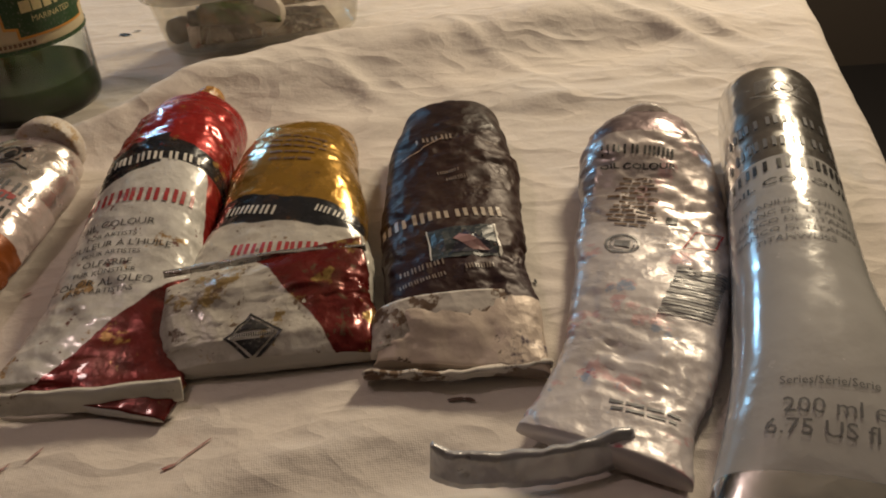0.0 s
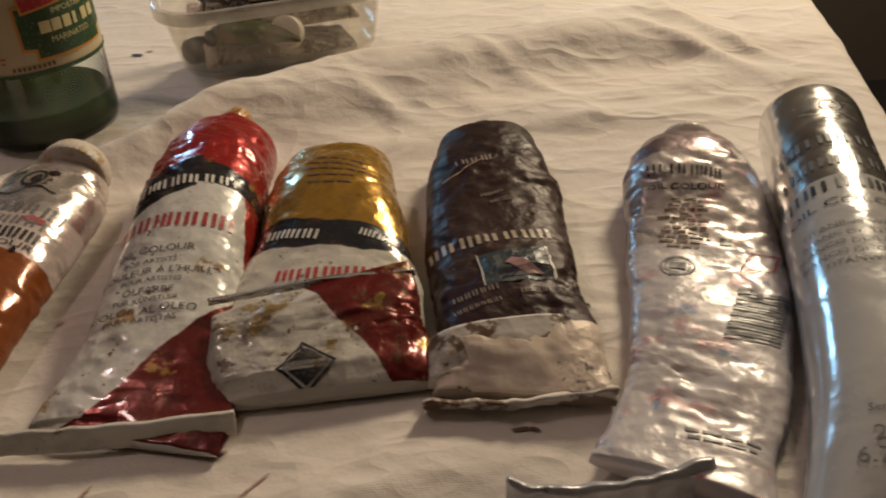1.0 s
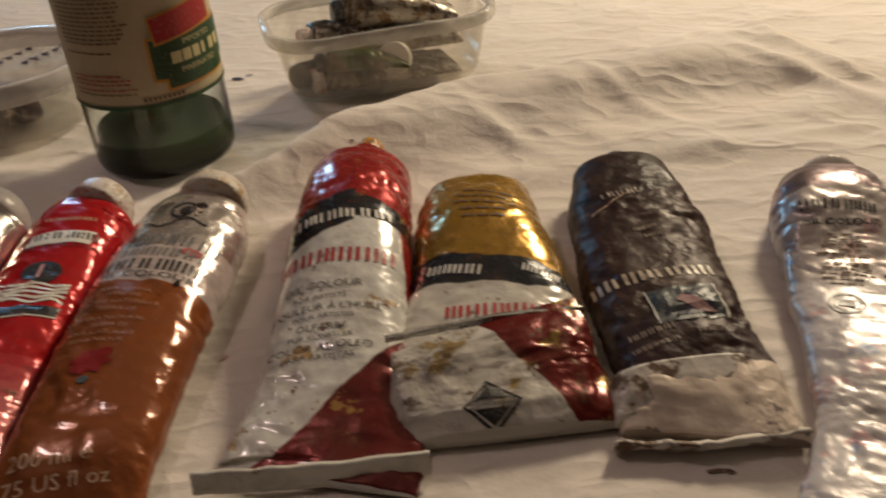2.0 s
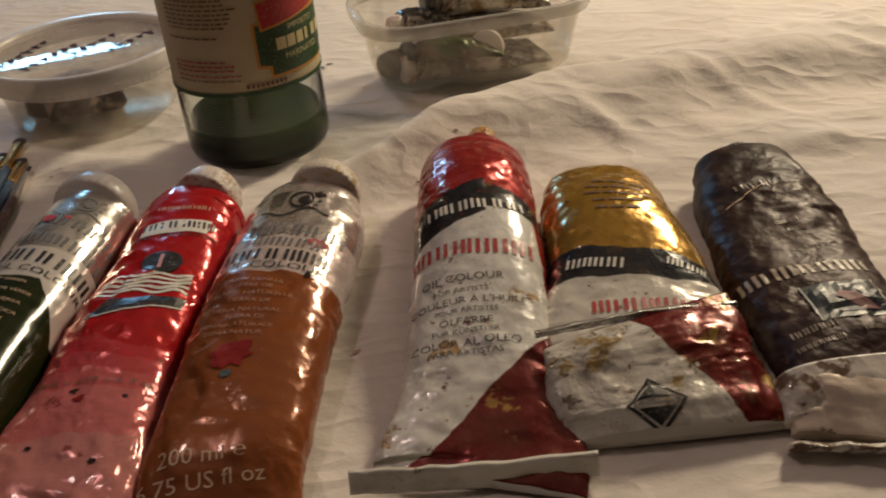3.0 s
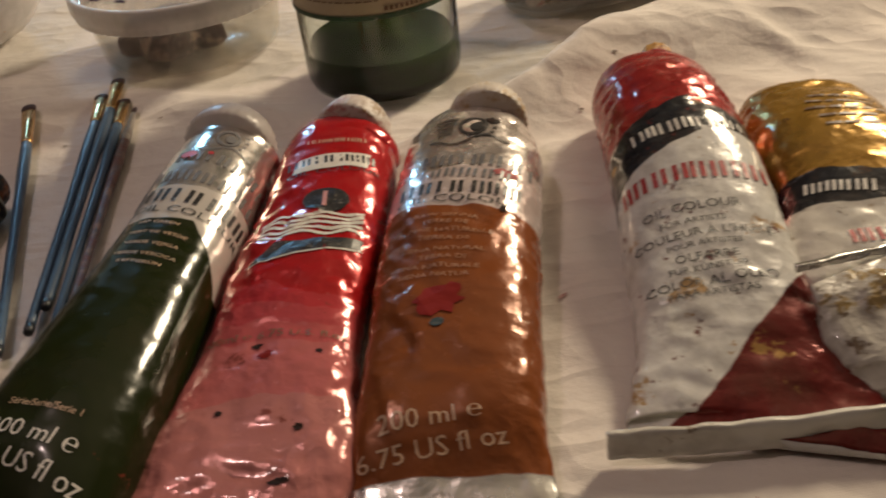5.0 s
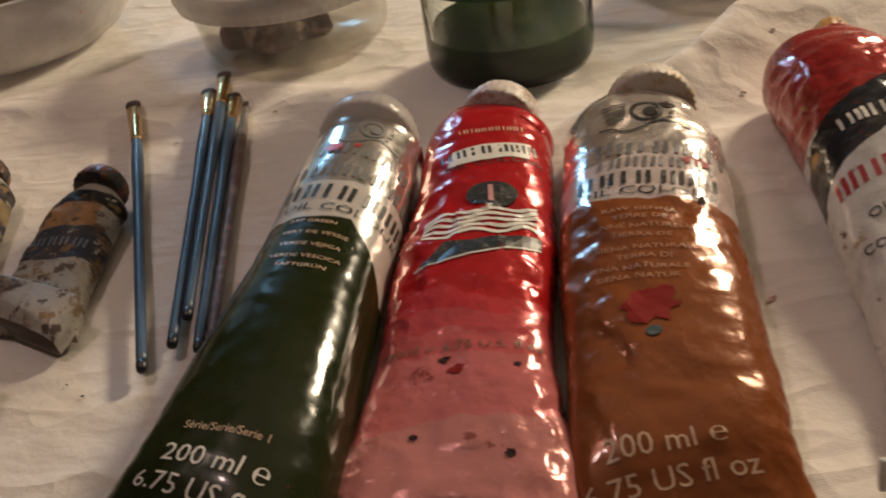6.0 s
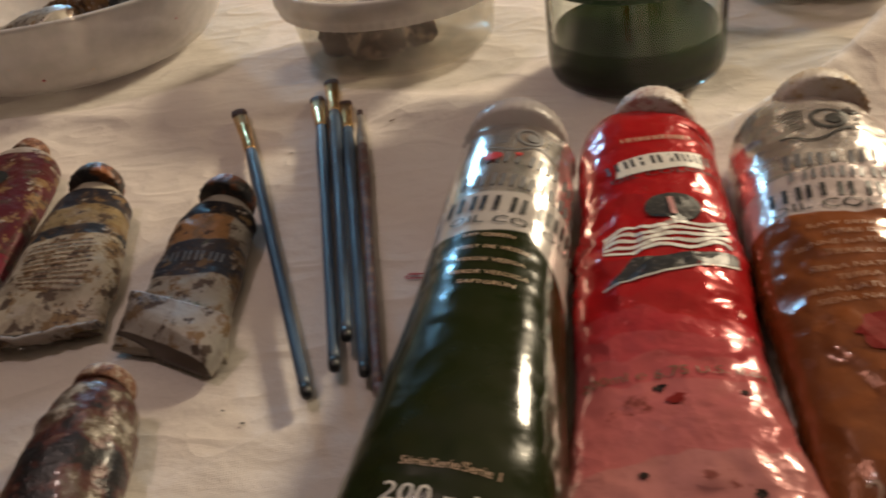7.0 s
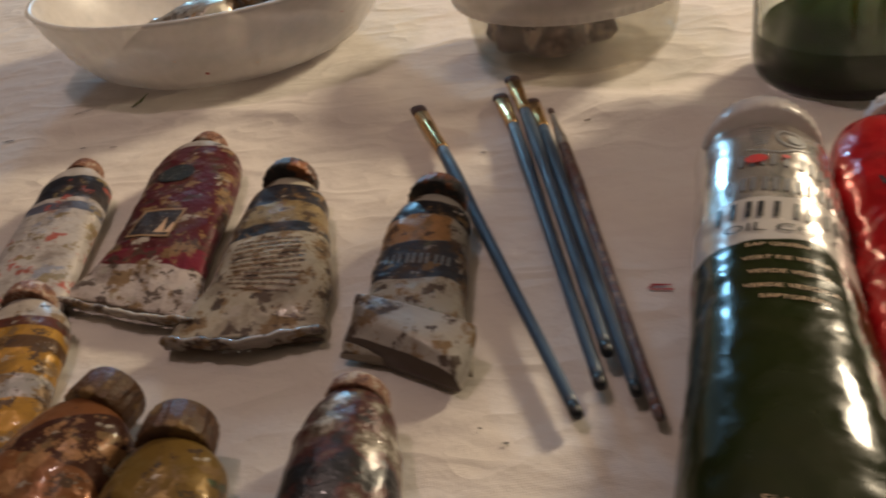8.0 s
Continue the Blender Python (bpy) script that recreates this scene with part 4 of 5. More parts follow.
shape(tube, skin, skin.uv(-0.247, 0.351), [[(-0.0145, -0.006), (0.0135, -0.003), (0.0145, 0.006), (-0.0125, 0.003)]], WHITE_INK, 6, "printed_panel", 0.0003)
blocks(tube, skin, skin.uv(-0.247, 0.3495), (1.5, 0.4, 1, 1, 1.1, 1.1), 0.0046, BLACK_INK, 10)
write(tube, skin, skin.uv(-0.2455, 0.3435), "OIL COLOUR", 0.0028, BLACK_INK, 10, stretch=1.5)
at = skin.uv(-0.2465, 0.3270)
shape(tube, skin, at, [ring_poly(0.0082, 0.0066)], BLACK_INK, 6, "printed_oval", 0.0004)
write(tube, skin, (at[0], at[1] + 0.0042), "1", 0.0085, ink("pink_ink", (0.62, 0.30, 0.28)), 6, bold=0.0002).location.z += 0.0004
at = skin.uv(-0.2490, 0.3090)
polys = []
for k in range(5):
    for i in range(14):
        x0, x1 = -0.019 + 0.0026 * i + 0.0012 * k * 0, -0.019 + 0.0026 * (i + 1)
        y0, y1 = (0.0105 - 0.0026 * k + 0.0012 * math.sin(x * 380 + k * 0.7) + 0.08 * x for x in (x0, x1))
        polys.append([(x0, y0 - 0.00155), (x1, y1 - 0.00155), (x1, y1), (x0, y0)])
shape(tube, skin, at, polys, WHITE_INK, 4, "printed_wave")
shape(tube, skin, skin.uv(-0.2515, 0.3000), [[(-0.019, -0.0055), (0.0185, 0.0025), (0.0185, 0.0075), (-0.011, 0.004)]], BLACK_INK, 3, "printed_pennant")
shape(tube, skin, skin.uv(-0.2515, 0.3000), [[(-0.020, -0.0062), (0.0185, 0.0016), (0.0185, 0.0023), (-0.020, -0.0055)]], WHITE_INK, 3, "printed_line")
write(tube, skin, skin.uv(-0.2560, 0.2625), "200ml ℮ 6.75 U.S. fl.oz", 0.0029, BROWN_INK, 3, stretch=1.2)

for x, y, rx, ry, daub in ((-0.2605, 0.2600, 0.0020, 0.0012, DARK_DAUB), (-0.2590, 0.2550, 0.0026, 0.0014, RED_DAUB), (-0.2440, 0.2280, 0.0016, 0.0012, DARK_DAUB), (-0.2485, 0.2110, 0.0030, 0.0010, DARK_DAUB), (-0.2420, 0.2560, 0.0012, 0.0010, DARK_DAUB), (-0.2690, 0.2350, 0.0012, 0.0009, DARK_DAUB)):
    smudge(skin, x, y, rx, ry, daub, 15)

# dark green tube
keys = [(-0.291, 0.381, 0.01, 0.016, 0.01), (-0.2915, 0.3775, 0.0204, 0.0277, 0.003), (-0.2926, 0.372, 0.0199, 0.0317, 0), (-0.2942, 0.358, 0.0201, 0.0325, 0), (-0.3003, 0.31, 0.0212, 0.0293, 0), (-0.3061, 0.26, 0.0233, 0.0298, 0), (-0.3133, 0.215, 0.027, 0.0259, 0), (-0.3245, 0.185, 0.033, 0.009, 0), (-0.326, 0.176, 0.034, 0.003, 0)]
m = print_material("green_print", (0.014, 0.020, 0.005), [
    ((0.68, 0.64, 0.61), 0.3, ((0.0, -1, 0.068),)), ((0.68, 0.64, 0.61), 0.3, ((1.2, -1, 0.055), (0, -1, 0.092))), ((0.80, 0.76, 0.73), 0.85, ((0, -1, 0.0505),)), (SILVER, 0.97, ((0, 1, -0.188),))],
    [((0.50, 0.06, 0.05), 34.0, 0.73)], rough=0.20, metal=0.0, coat=0.5, grime=0.06, wear=0.9, relief=0.04)
tube, skin = paint_tube("oil_paint_tube", "full dark green metal paint tube with silver top", keys, m, seed=8, crumple=0.0004, dents=0.0009, rows=140, cols=84)
tube_cap(tube, skin, 0.0188, 0.013, FROST, "frosted white plastic cap", 40, 0.007)
emblem(tube, skin, skin.uv(-0.288, 0.3625), 0.0135, GREY_INK, 4)
blocks(tube, skin, skin.uv(-0.286, 0.3440), (1.3, 0.4, 1, 0.8, 1, 1), 0.0058, GREY_INK, -6)
blocks(tube, skin, skin.uv(-0.290, 0.3320), (1, 0.8, 1.3, 0.9, 1, 1), 0.0058, GREY_INK, -6)
blocks(tube, skin, skin.uv(-0.291, 0.3205), (1.5, 0.4, 1, 1, 1.1, 1.1), 0.0066, BLACK_INK, -6)
write(tube, skin, skin.uv(-0.291, 0.3150), "OIL COLOUR", 0.0034, BLACK_INK, -6, stretch=1.5)
shape(tube, skin, skin.uv(-0.2985, 0.3505), [ring_poly(0.0032, 0.0022, 11), ring_poly(0.0012, 0.001, 9, 0.008, 0.001)], ink("red_paint_dab", (0.5, 0.03, 0.03)), 0, "paint_spot", 0.0006)
for k, line in enumerate(("SAP GREEN", "VERT DE VESSIE", "VERDE VEJIGA", "VERDE VESCICA", "SAFTGRÜN")):
    write(tube, skin, skin.uv(-0.2995 - 0.0005 * k, 0.3095 - k * 0.0058), line, 0.0016, PALE_INK, -6, stretch=1.35)
write(tube, skin, skin.uv(-0.3090, 0.2260), "Série/Serie/Serie 1", 0.0021, PALE_INK, -4)
write(tube, skin, skin.uv(-0.3105, 0.2160), "200 ml ℮", 0.0046, WHITE_INK, -4, stretch=1.15)
write(tube, skin, skin.uv(-0.3110, 0.2085), "6.75 US fl oz", 0.0046, WHITE_INK, -4, stretch=1.15)

# ---- small worn paint tubes ----
SMALL = "small worn paint tubes"


def small_tube(label, keys, material, cap, cap_r, cap_l, cap_label, seed, crumple=0.0007, dents=0.001, sink=0.002):
    ob, skin = paint_tube("small_paint_tube", label, keys, material, SMALL, seed=seed, crumple=crumple, dents=dents, rows=84, cols=60)
    tube_cap(ob, skin, cap_r, cap_l, cap, cap_label, 20, sink)
    return ob, skin


SMUDGE = [((0.50, 0.46, 0.40), 95.0, 0.65), ((0.24, 0.15, 0.07), 75.0, 0.605), ((0.07, 0.045, 0.035), 120.0, 0.615)]
RUST_CAP = blotch_material("rusty_paint_cap", [(0.09, 0.03, 0.02), (0.24, 0.10, 0.05), (0.5, 0.42, 0.34)], 0.5, scale=220)
OCHRE_CAP = blotch_material("ochre_paint_cap", [(0.05, 0.022, 0.012), (0.13, 0.06, 0.025), (0.10, 0.05, 0.02), (0.26, 0.15, 0.05)], 0.4, scale=130)
TWO_TONE = blotch_material("black_orange_cap", [(0.012, 0.012, 0.014), (0.03, 0.03, 0.03), (0.30, 0.10, 0.03)], 0.4, scale=110)

STAINED_TAIL = print_material("stained_tail", (0.44, 0.39, 0.34), (), SMUDGE, metal=0.05, rough=0.45, grime=0.6, wear=0.85)
m = print_material("stained_white_print", (0.48, 0.44, 0.42), [((0.02, 0.02, 0.028), 0.1, ((0, -1, 0.026), (0, 1, -0.010))), ((0.10, 0.11, 0.16), 0.1, ((0, -1, 0.034), (0, 1, -0.029)))],
    [((0.40, 0.08, 0.06), 55.0, 0.62), ((0.28, 0.30, 0.38), 40.0, 0.62), ((0.25, 0.19, 0.10), 75.0, 0.62)], rough=0.4, metal=0.1, coat=0.1, grime=0.75, wear=0.75, wobble=0.003)
small_tube("small white paint tube smeared with coloured paint", [(-0.552, 0.424, 0.007, 0.012, 0.002), (-0.552, 0.419, 0.0125, 0.014, 0), (-0.550, 0.405, 0.0145, 0.013, 0), (-0.545, 0.37, 0.0165, 0.010, 0), (-0.540, 0.335, 0.019, 0.006, 0), (-0.538, 0.318, 0.020, 0.003, 0)], m, RUST_CAP, 0.0072, 0.008, "rust-coloured crusted cap", 11)

m = print_material("maroon_print", (0.085, 0.012, 0.018), [((0.52, 0.45, 0.42), 0.1, ((0, 1, -0.083),)), ((0.45, 0.40, 0.36), 0.3, ((0, -1, 0.0085),)), ((0.16, 0.015, 0.03), 0.1, ((0, 1, -0.075), (0, -1, 0.083)))], SMUDGE, rough=0.42, metal=0.1, coat=0.1, grime=0.75, wear=0.72, wobble=0.003)
tube, skin = small_tube("small dark maroon paint tube with flared white tail", [(-0.5022, 0.4385, 0.007, 0.012, 0.002), (-0.5025, 0.434, 0.014, 0.014, 0.001), (-0.5025, 0.428, 0.0172, 0.015, 0), (-0.4992, 0.4, 0.019, 0.013, 0), (-0.4972, 0.37, 0.0192, 0.0099, 0), (-0.4981, 0.35, 0.0247, 0.0059, 0, -12), (-0.4985, 0.3365, 0.031, 0.003, 0, -17)], m, RUST_CAP, 0.0078, 0.008, "maroon crusted cap", 12)
shape(tube, skin, skin.uv(-0.4995, 0.377), band_polys([(-0.009, -0.008), (0.0085, -0.008), (0.0095, 0.008), (-0.007, 0.008)], [(-0.008, -0.007), (0.0075, -0.007), (0.0085, 0.007), (-0.006, 0.007)]), ink("tan_frame_ink", (0.30, 0.19, 0.10)), -6, "printed_frame")
shape(tube, skin, skin.uv(-0.4995, 0.377), [[(-0.008, -0.007), (0.0075, -0.007), (0.0085, 0.007), (-0.006, 0.007)]], ink("dark_panel_ink", (0.025, 0.018, 0.02)), -6, "printed_panel")
shape(tube, skin, skin.uv(-0.4985, 0.3755), [[(-0.002, -0.005), (0.002, -0.005), (0.0005, 0.003)], [(0.002, -0.005), (0.005, -0.005), (0.004, 0.001)]], PALE_INK, -6, lift=0.0005)
shape(tube, skin, skin.uv(-0.502, 0.4085), [ring_poly(0.0075, 0.006, 16)], ink("black_paint_blot", (0.012, 0.014, 0.012)), 0, "paint_spot")
strip("crimp", tube, [(-0.5288, 0.3452, 0.001), (-0.499, 0.3345, 0.001), (-0.4695, 0.3268, 0.001)], 0.004, 0.0018, STAINED_TAIL, "", 0.5, 13, 0.0006)

m = print_material("beige_print", (0.47, 0.42, 0.33), [((0.025, 0.025, 0.035), 0.1, ((0, -1, 0.018), (0, 1, -0.006))), ((0.30, 0.22, 0.11), 0.2, ((0, -1, 0.031), (0, 1, -0.018))), ((0.022, 0.026, 0.034), 0.1, ((0, -1, 0.0365), (0, 1, -0.031)))], SMUDGE, rough=0.45, metal=0.08, coat=0.1, grime=0.75, wear=0.8, wobble=0.002)
tube, skin = small_tube("small beige paint tube with dark bands", [(-0.455, 0.397, 0.008, 0.014, 0.002), (-0.455, 0.391, 0.0139, 0.015, 0), (-0.4545, 0.382, 0.0153, 0.015, 0), (-0.452, 0.36, 0.0183, 0.013, 0), (-0.4499, 0.34, 0.0207, 0.009, 0), (-0.4519, 0.325, 0.0245, 0.005, 0), (-0.452, 0.317, 0.0255, 0.003, 0)], m, TWO_TONE, 0.0105, 0.008, "black cap with orange paint", 14)
bars(tube, skin, skin.uv(-0.451, 0.3565), (0.022, 0.024, 0.023, 0.025, 0.024, 0.025, 0.023, 0.026, 0.024, 0.025, 0.02), 0.0007, 0.0022, BROWN_INK, 0)
strip("crimp", tube, [(-0.477, 0.3175, 0.0), (-0.452, 0.3155, 0.0005), (-0.4275, 0.3205, 0.0)], 0.0055, 0.002, STAINED_TAIL, "stained rolled tail", 0.5, 15, 0.0008)

GREY_PRINT = print_material("grey_print", (0.40, 0.37, 0.31), [((0.016, 0.016, 0.02), 0.1, ((0, -1, 0.014), (0, 1, -0.006))), ((0.38, 0.20, 0.08), 0.15, ((0, -1, 0.027), (0, 1, -0.014), (-1, 0, 0.010))), ((0.035, 0.04, 0.055), 0.1, ((0, -1, 0.043), (0, 1, -0.027)))], SMUDGE + [((0.10, 0.13, 0.09), 50.0, 0.66)], rough=0.42, metal=0.12, coat=0.15, grime=0.75, wear=0.74, wobble=0.003)
tube, skin = small_tube("small grey paint tube folded over at its tail", [(-0.3973, 0.376, 0.008, 0.014, 0.002), (-0.3983, 0.371, 0.0127, 0.0155, 0), (-0.3995, 0.365, 0.0136, 0.0155, 0), (-0.4001, 0.345, 0.0148, 0.0125, 0), (-0.4001, 0.325, 0.0158, 0.009, 0, -10), (-0.4005, 0.308, 0.02, 0.007, 0, -15), (-0.4005, 0.303, 0.0205, 0.004, 0, -15)], GREY_PRINT, TWO_TONE, 0.0105, 0.008, "black cap with orange paint", 16, 0.0009, 0.0014)
blocks(tube, skin, skin.uv(-0.4005, 0.339), (0.8, 0.9, 0.8, 0.9, 0.7), 0.0042, ink("dim_blue_ink", (0.13, 0.15, 0.17)), -4)
flap = TubeSkin([(-0.398, 0.3165, 0.021, 0.003, 0.009, -18), (-0.3985, 0.313, 0.0213, 0.0065, 0.0055, -18), (-0.400, 0.306, 0.0212, 0.0115, 0, -16), (-0.4012, 0.3015, 0.0208, 0.008, 0, -15)], seed=17, crumple=0.0006, dents=0.0006, rows=40, cols=60)
part("folded_end", flap.bm(), print_material("grey_flap_print", (0.44, 0.41, 0.37), (), SMUDGE, rough=0.45, metal=0.1, coat=0.1, grime=0.75, wear=0.75), tube, "grimy white folded tail")

m = blotch_material("mixed_dark_paint", [(0.010, 0.010, 0.012), (0.014, 0.012, 0.014), (0.09, 0.025, 0.02), (0.13, 0.10, 0.07), (0.46, 0.42, 0.36)], 0.35, 0.1, 75.0, 0.3)
small_tube("small paint tube caked in dark mixed paint", [(-0.4069, 0.277, 0.007, 0.013, 0.005), (-0.4071, 0.2725, 0.0103, 0.0181, 0.001), (-0.4076, 0.265, 0.0126, 0.02, 0), (-0.407, 0.245, 0.0143, 0.018, 0), (-0.407, 0.22, 0.017, 0.01, 0), (-0.407, 0.205, 0.019, 0.003, 0)], m, RUST_CAP, 0.0085, 0.006, "pale crusted cap", 18, 0.0009, 0.0012)

m = print_material("orange_print", (0.25, 0.10, 0.04), [((0.06, 0.02, 0.012), 0.1, ((0, -1, 0.022), (0.6, 1, -0.010)))], SMUDGE + [((0.42, 0.22, 0.10), 60.0, 0.58), ((0.4, 0.04, 0.02), 45.0, 0.7)], rough=0.35, metal=0.2, coat=0.3, grime=0.75, wear=0.75, wobble=0.005)
small_tube("small orange-brown paint tube with large cap", [(-0.4785, 0.278, 0.007, 0.013, 0.004), (-0.4795, 0.2735, 0.0135, 0.017, 0.001), (-0.482, 0.264, 0.0165, 0.018, 0), (-0.4865, 0.246, 0.018, 0.016, 0), (-0.492, 0.221, 0.021, 0.006, 0), (-0.495, 0.208, 0.022, 0.003, 0)], m, OCHRE_CAP, 0.0098, 0.0115, "brown paint-covered cap", 19, 0.0009, 0.0014)
m = print_material("olive_print", (0.20, 0.12, 0.03), [((0.40, 0.38, 0.30), 0.3, ((0, 1, -0.026), (0, -1, 0.0285))), ((0.10, 0.09, 0.03), 0.1, ((0, 1, -0.0285),)), ((0.55, 0.52, 0.45), 0.6, ((0, 1, -0.034), (0, -1, 0.036)))], SMUDGE + [((0.06, 0.09, 0.04), 60.0, 0.64), ((0.35, 0.12, 0.04), 48.0, 0.68)], rough=0.35, metal=0.2, coat=0.3, grime=0.75, wear=0.75)
tube, skin = small_tube("small olive and ochre paint tube with large cap", [(-0.4515, 0.264, 0.007, 0.013, 0.003), (-0.4512, 0.26, 0.0122, 0.016, 0.001), (-0.4508, 0.252, 0.0147, 0.017, 0), (-0.45, 0.234, 0.016, 0.014, 0), (-0.449, 0.206, 0.018, 0.006, 0), (-0.449, 0.194, 0.019, 0.003, 0)], m, OCHRE_CAP, 0.0100, 0.0115, "brown paint-covered cap", 20, 0.0008)
blocks(tube, skin, skin.uv(-0.4505, 0.2315), (1.5, 0.4, 1, 1, 1.1), 0.0034, GREY_INK)
m = print_material("yellow_print", (0.42, 0.22, 0.035), [((0.45, 0.40, 0.36), 0.2, ((0, -1, 0.012),)), ((0.10, 0.03, 0.02), 0.1, ((0, -1, 0.0165), (0, 1, -0.012))), ((0.10, 0.05, 0.02), 0.1, ((0, -1, 0.026), (0, 1, -0.021))), ((0.36, 0.34, 0.33), 0.2, ((0, 1, -0.036), (0, -1, 0.045)))], SMUDGE, rough=0.4, metal=0.15, coat=0.2, grime=0.75, wear=0.75)
small_tube("small yellow banded paint tube", [(-0.5275, 0.331, 0.007, 0.012, 0.002), (-0.5265, 0.3265, 0.012, 0.014, 0), (-0.5245, 0.317, 0.015, 0.014, 0), (-0.521, 0.295, 0.0165, 0.010, 0), (-0.516, 0.265, 0.019, 0.004, 0), (-0.515, 0.255, 0.0195, 0.003, 0)], m, RUST_CAP, 0.0085, 0.008, "crusted cap", 21)

# ---- brushes ----
BLUE_HANDLE = principled("blue_lacquer", (0.045, 0.085, 0.15), 0.42, 0.0, 0.1)
nd, lk, b = BLUE_HANDLE[1:]
n = noise_node(nd, lk, 90.0, 4.0)
lk.new(mix(nd, lk, ranged(nd, lk, n.outputs["Fac"], 0.4, 0.75), (0.050, 0.092, 0.155), (0.035, 0.06, 0.105)), b.inputs["Base Color"])
BLUE_HANDLE = BLUE_HANDLE[0]
BROWN_HANDLE = blotch_material("paint_caked_handle", [(0.07, 0.03, 0.025), (0.16, 0.07, 0.05), (0.10, 0.08, 0.09), (0.30, 0.20, 0.15)], 0.5, scale=160)
BRASS = principled("brass_ferrule", (0.72, 0.45, 0.17), 0.24, 1.0)[0]
DULL_METAL = blotch_material("dull_ferrule", [(0.28, 0.25, 0.23), (0.42, 0.38, 0.35)], 0.4, 0.8, 120)
BRISTLE = blotch_material("dark_bristle", [(0.030, 0.010, 0.012), (0.06, 0.022, 0.02)], 0.6, scale=300)
TIP_DARK = principled("dark_handle_end", (0.012, 0.014, 0.018), 0.4)[0]


def rod(points, radii, squash=None, n=20):
    """A round rod through places; squash gives the height against the width at each."""
    P = np.zeros((len(points), n, 3))
    way = Vector(points[-1]) - Vector(points[0])
    way.normalize()
    side = way.cross(Vector((0, 0, 1))).normalized()
    up = side.cross(way)
    for i, (p, r) in enumerate(zip(points, radii)):
        q = squash[i] if squash else 1.0
        for j in range(n):
            a = 2 * math.pi * j / n
            P[i, j] = Vector(p) + side * (r * math.cos(a)) + up * (r * q * math.sin(a))
    return grid_bm(P)


def brush(label, tip, ferrule, tail, handle, metal, r=0.0024, flat=True, z=0.0):
    tip, ferrule, tail = (Vector((*p, 0)) for p in (tip, ferrule, tail))
    ob = thing("paintbrush", (*tail.lerp(tip, 0.5).xy, 0), label, "paintbrush", "paintbrushes")
    way = (tail - ferrule).normalized()
    length = (tail - ferrule).length

    def at(f, h):
        return tuple(ferrule + way * (length * f) + Vector((0, 0, h)))
    fs = np.r_[np.linspace(0, 1, 22)]
    rr = [r * (0.92 + 0.22 * math.exp(-((f - 0.16) / 0.14) ** 2) - 0.22 * f) for f in fs]
    end = [at(f, z + r * 1.15) for f in fs]
    part("handle", rod(end[:-1] + [at(0.985, z + r * 1.1)], rr[:-1] + [rr[-1]]), handle, ob)
    part("handle_end", rod([at(0.972, z + r * 1.12), at(0.985, z + r * 1.1), at(0.996, z + r * 1.1), at(1.0, z + r * 1.1)], [rr[-1] * 1.04, rr[-1] * 1.05, rr[-1] * 0.9, rr[-1] * 0.4]), TIP_DARK if handle is BLUE_HANDLE else handle, ob)
    back = (tip - ferrule).normalized()
    full = (tip - ferrule).length
    metal_end = 0.80

    def fwd(f, h):
        return tuple(ferrule + back * (full * f) + Vector((0, 0, h)))
    fl = [1.0, 1.0, 1.1, 1.0, 1.1, 1.0, 1.0, 1.0]
    fr = [-0.02, 0.0, 0.06, 0.10, 0.16, 0.22, 0.5, metal_end]
    wide = 1.35 if flat else 0.6
    part("ferrule", rod([fwd(f, z + r * 1.15) for f in fr], [r * 1.06 * s * (1 + (wide - 1) * max(0.0, f) / metal_end * (0 if f < 0.25 else 1)) for f, s in zip(fr, fl)], [1, 1, 1, 1, 1, 1, 0.8, 0.5 if flat else 0.9]), metal, ob)
    part("bristles", rod([fwd(f, z + r * 1.15) for f in (metal_end - 0.02, 0.9, 0.97, 1.0)], [r * 1.0 * wide, r * 1.12 * wide, r * wide, r * 0.7 * wide], [0.5, 0.5, 0.42, 0.3]), BRISTLE, ob)
    return ob


BLUE = "thin blue-handled brush with brass ferrule and dark bristles"
brush("single blue-handled brush lying beside small tubes", (-0.4185, 0.475), (-0.4026, 0.4315), (-0.3522, 0.2776), BLUE_HANDLE, BRASS, z=0.0008)
brush(BLUE, (-0.3822, 0.4800), (-0.3750, 0.4478), (-0.3462, 0.2881), BLUE_HANDLE, BRASS, z=0.0006)
brush(BLUE, (-0.3775, 0.4950), (-0.3704, 0.4579), (-0.3439, 0.2992), BLUE_HANDLE, BRASS, z=0.0022)
brush(BLUE, (-0.3682, 0.4720), (-0.3629, 0.4435), (-0.3373, 0.2850), BLUE_HANDLE, BRASS, 0.0023, z=0.0006)
brush("thin brown brush with paint-caked handle", (-0.3602, 0.4628), (-0.3546, 0.4268), (-0.3325, 0.2766), BROWN_HANDLE, DULL_METAL, 0.0021, False, z=0.0004)

# ---- glass jar ----
JAR, JR = (-0.237, 0.4825), 0.0385
jar = thing("glass_jar", (*JAR, 0), "clear glass jar of dark green liquid with printed label", "jar")
prof = [(0.001, 0.006), (0.028, 0.004), (0.034, 0.0015), (0.0368, 0.003), (0.0382, 0.007), (JR, 0.012), (JR, 0.112), (0.0375, 0.120), (0.033, 0.128), (0.030, 0.132), (0.030, 0.146), (0.0315, 0.147), (0.0315, 0.149), (0.029, 0.149),
        (0.028, 0.147), (0.0275, 0.132), (0.0305, 0.127), (0.0352, 0.118), (JR - 0.0022, 0.111), (JR - 0.0022, 0.013), (0.0355, 0.0088), (0.030, 0.0072), (0.001, 0.0085)]
GLASS = glass_material("jar_glass", (0.93, 0.97, 0.94))
glass = part("glass", lathe(prof, (*JAR, -0.001), n=72), GLASS, jar)
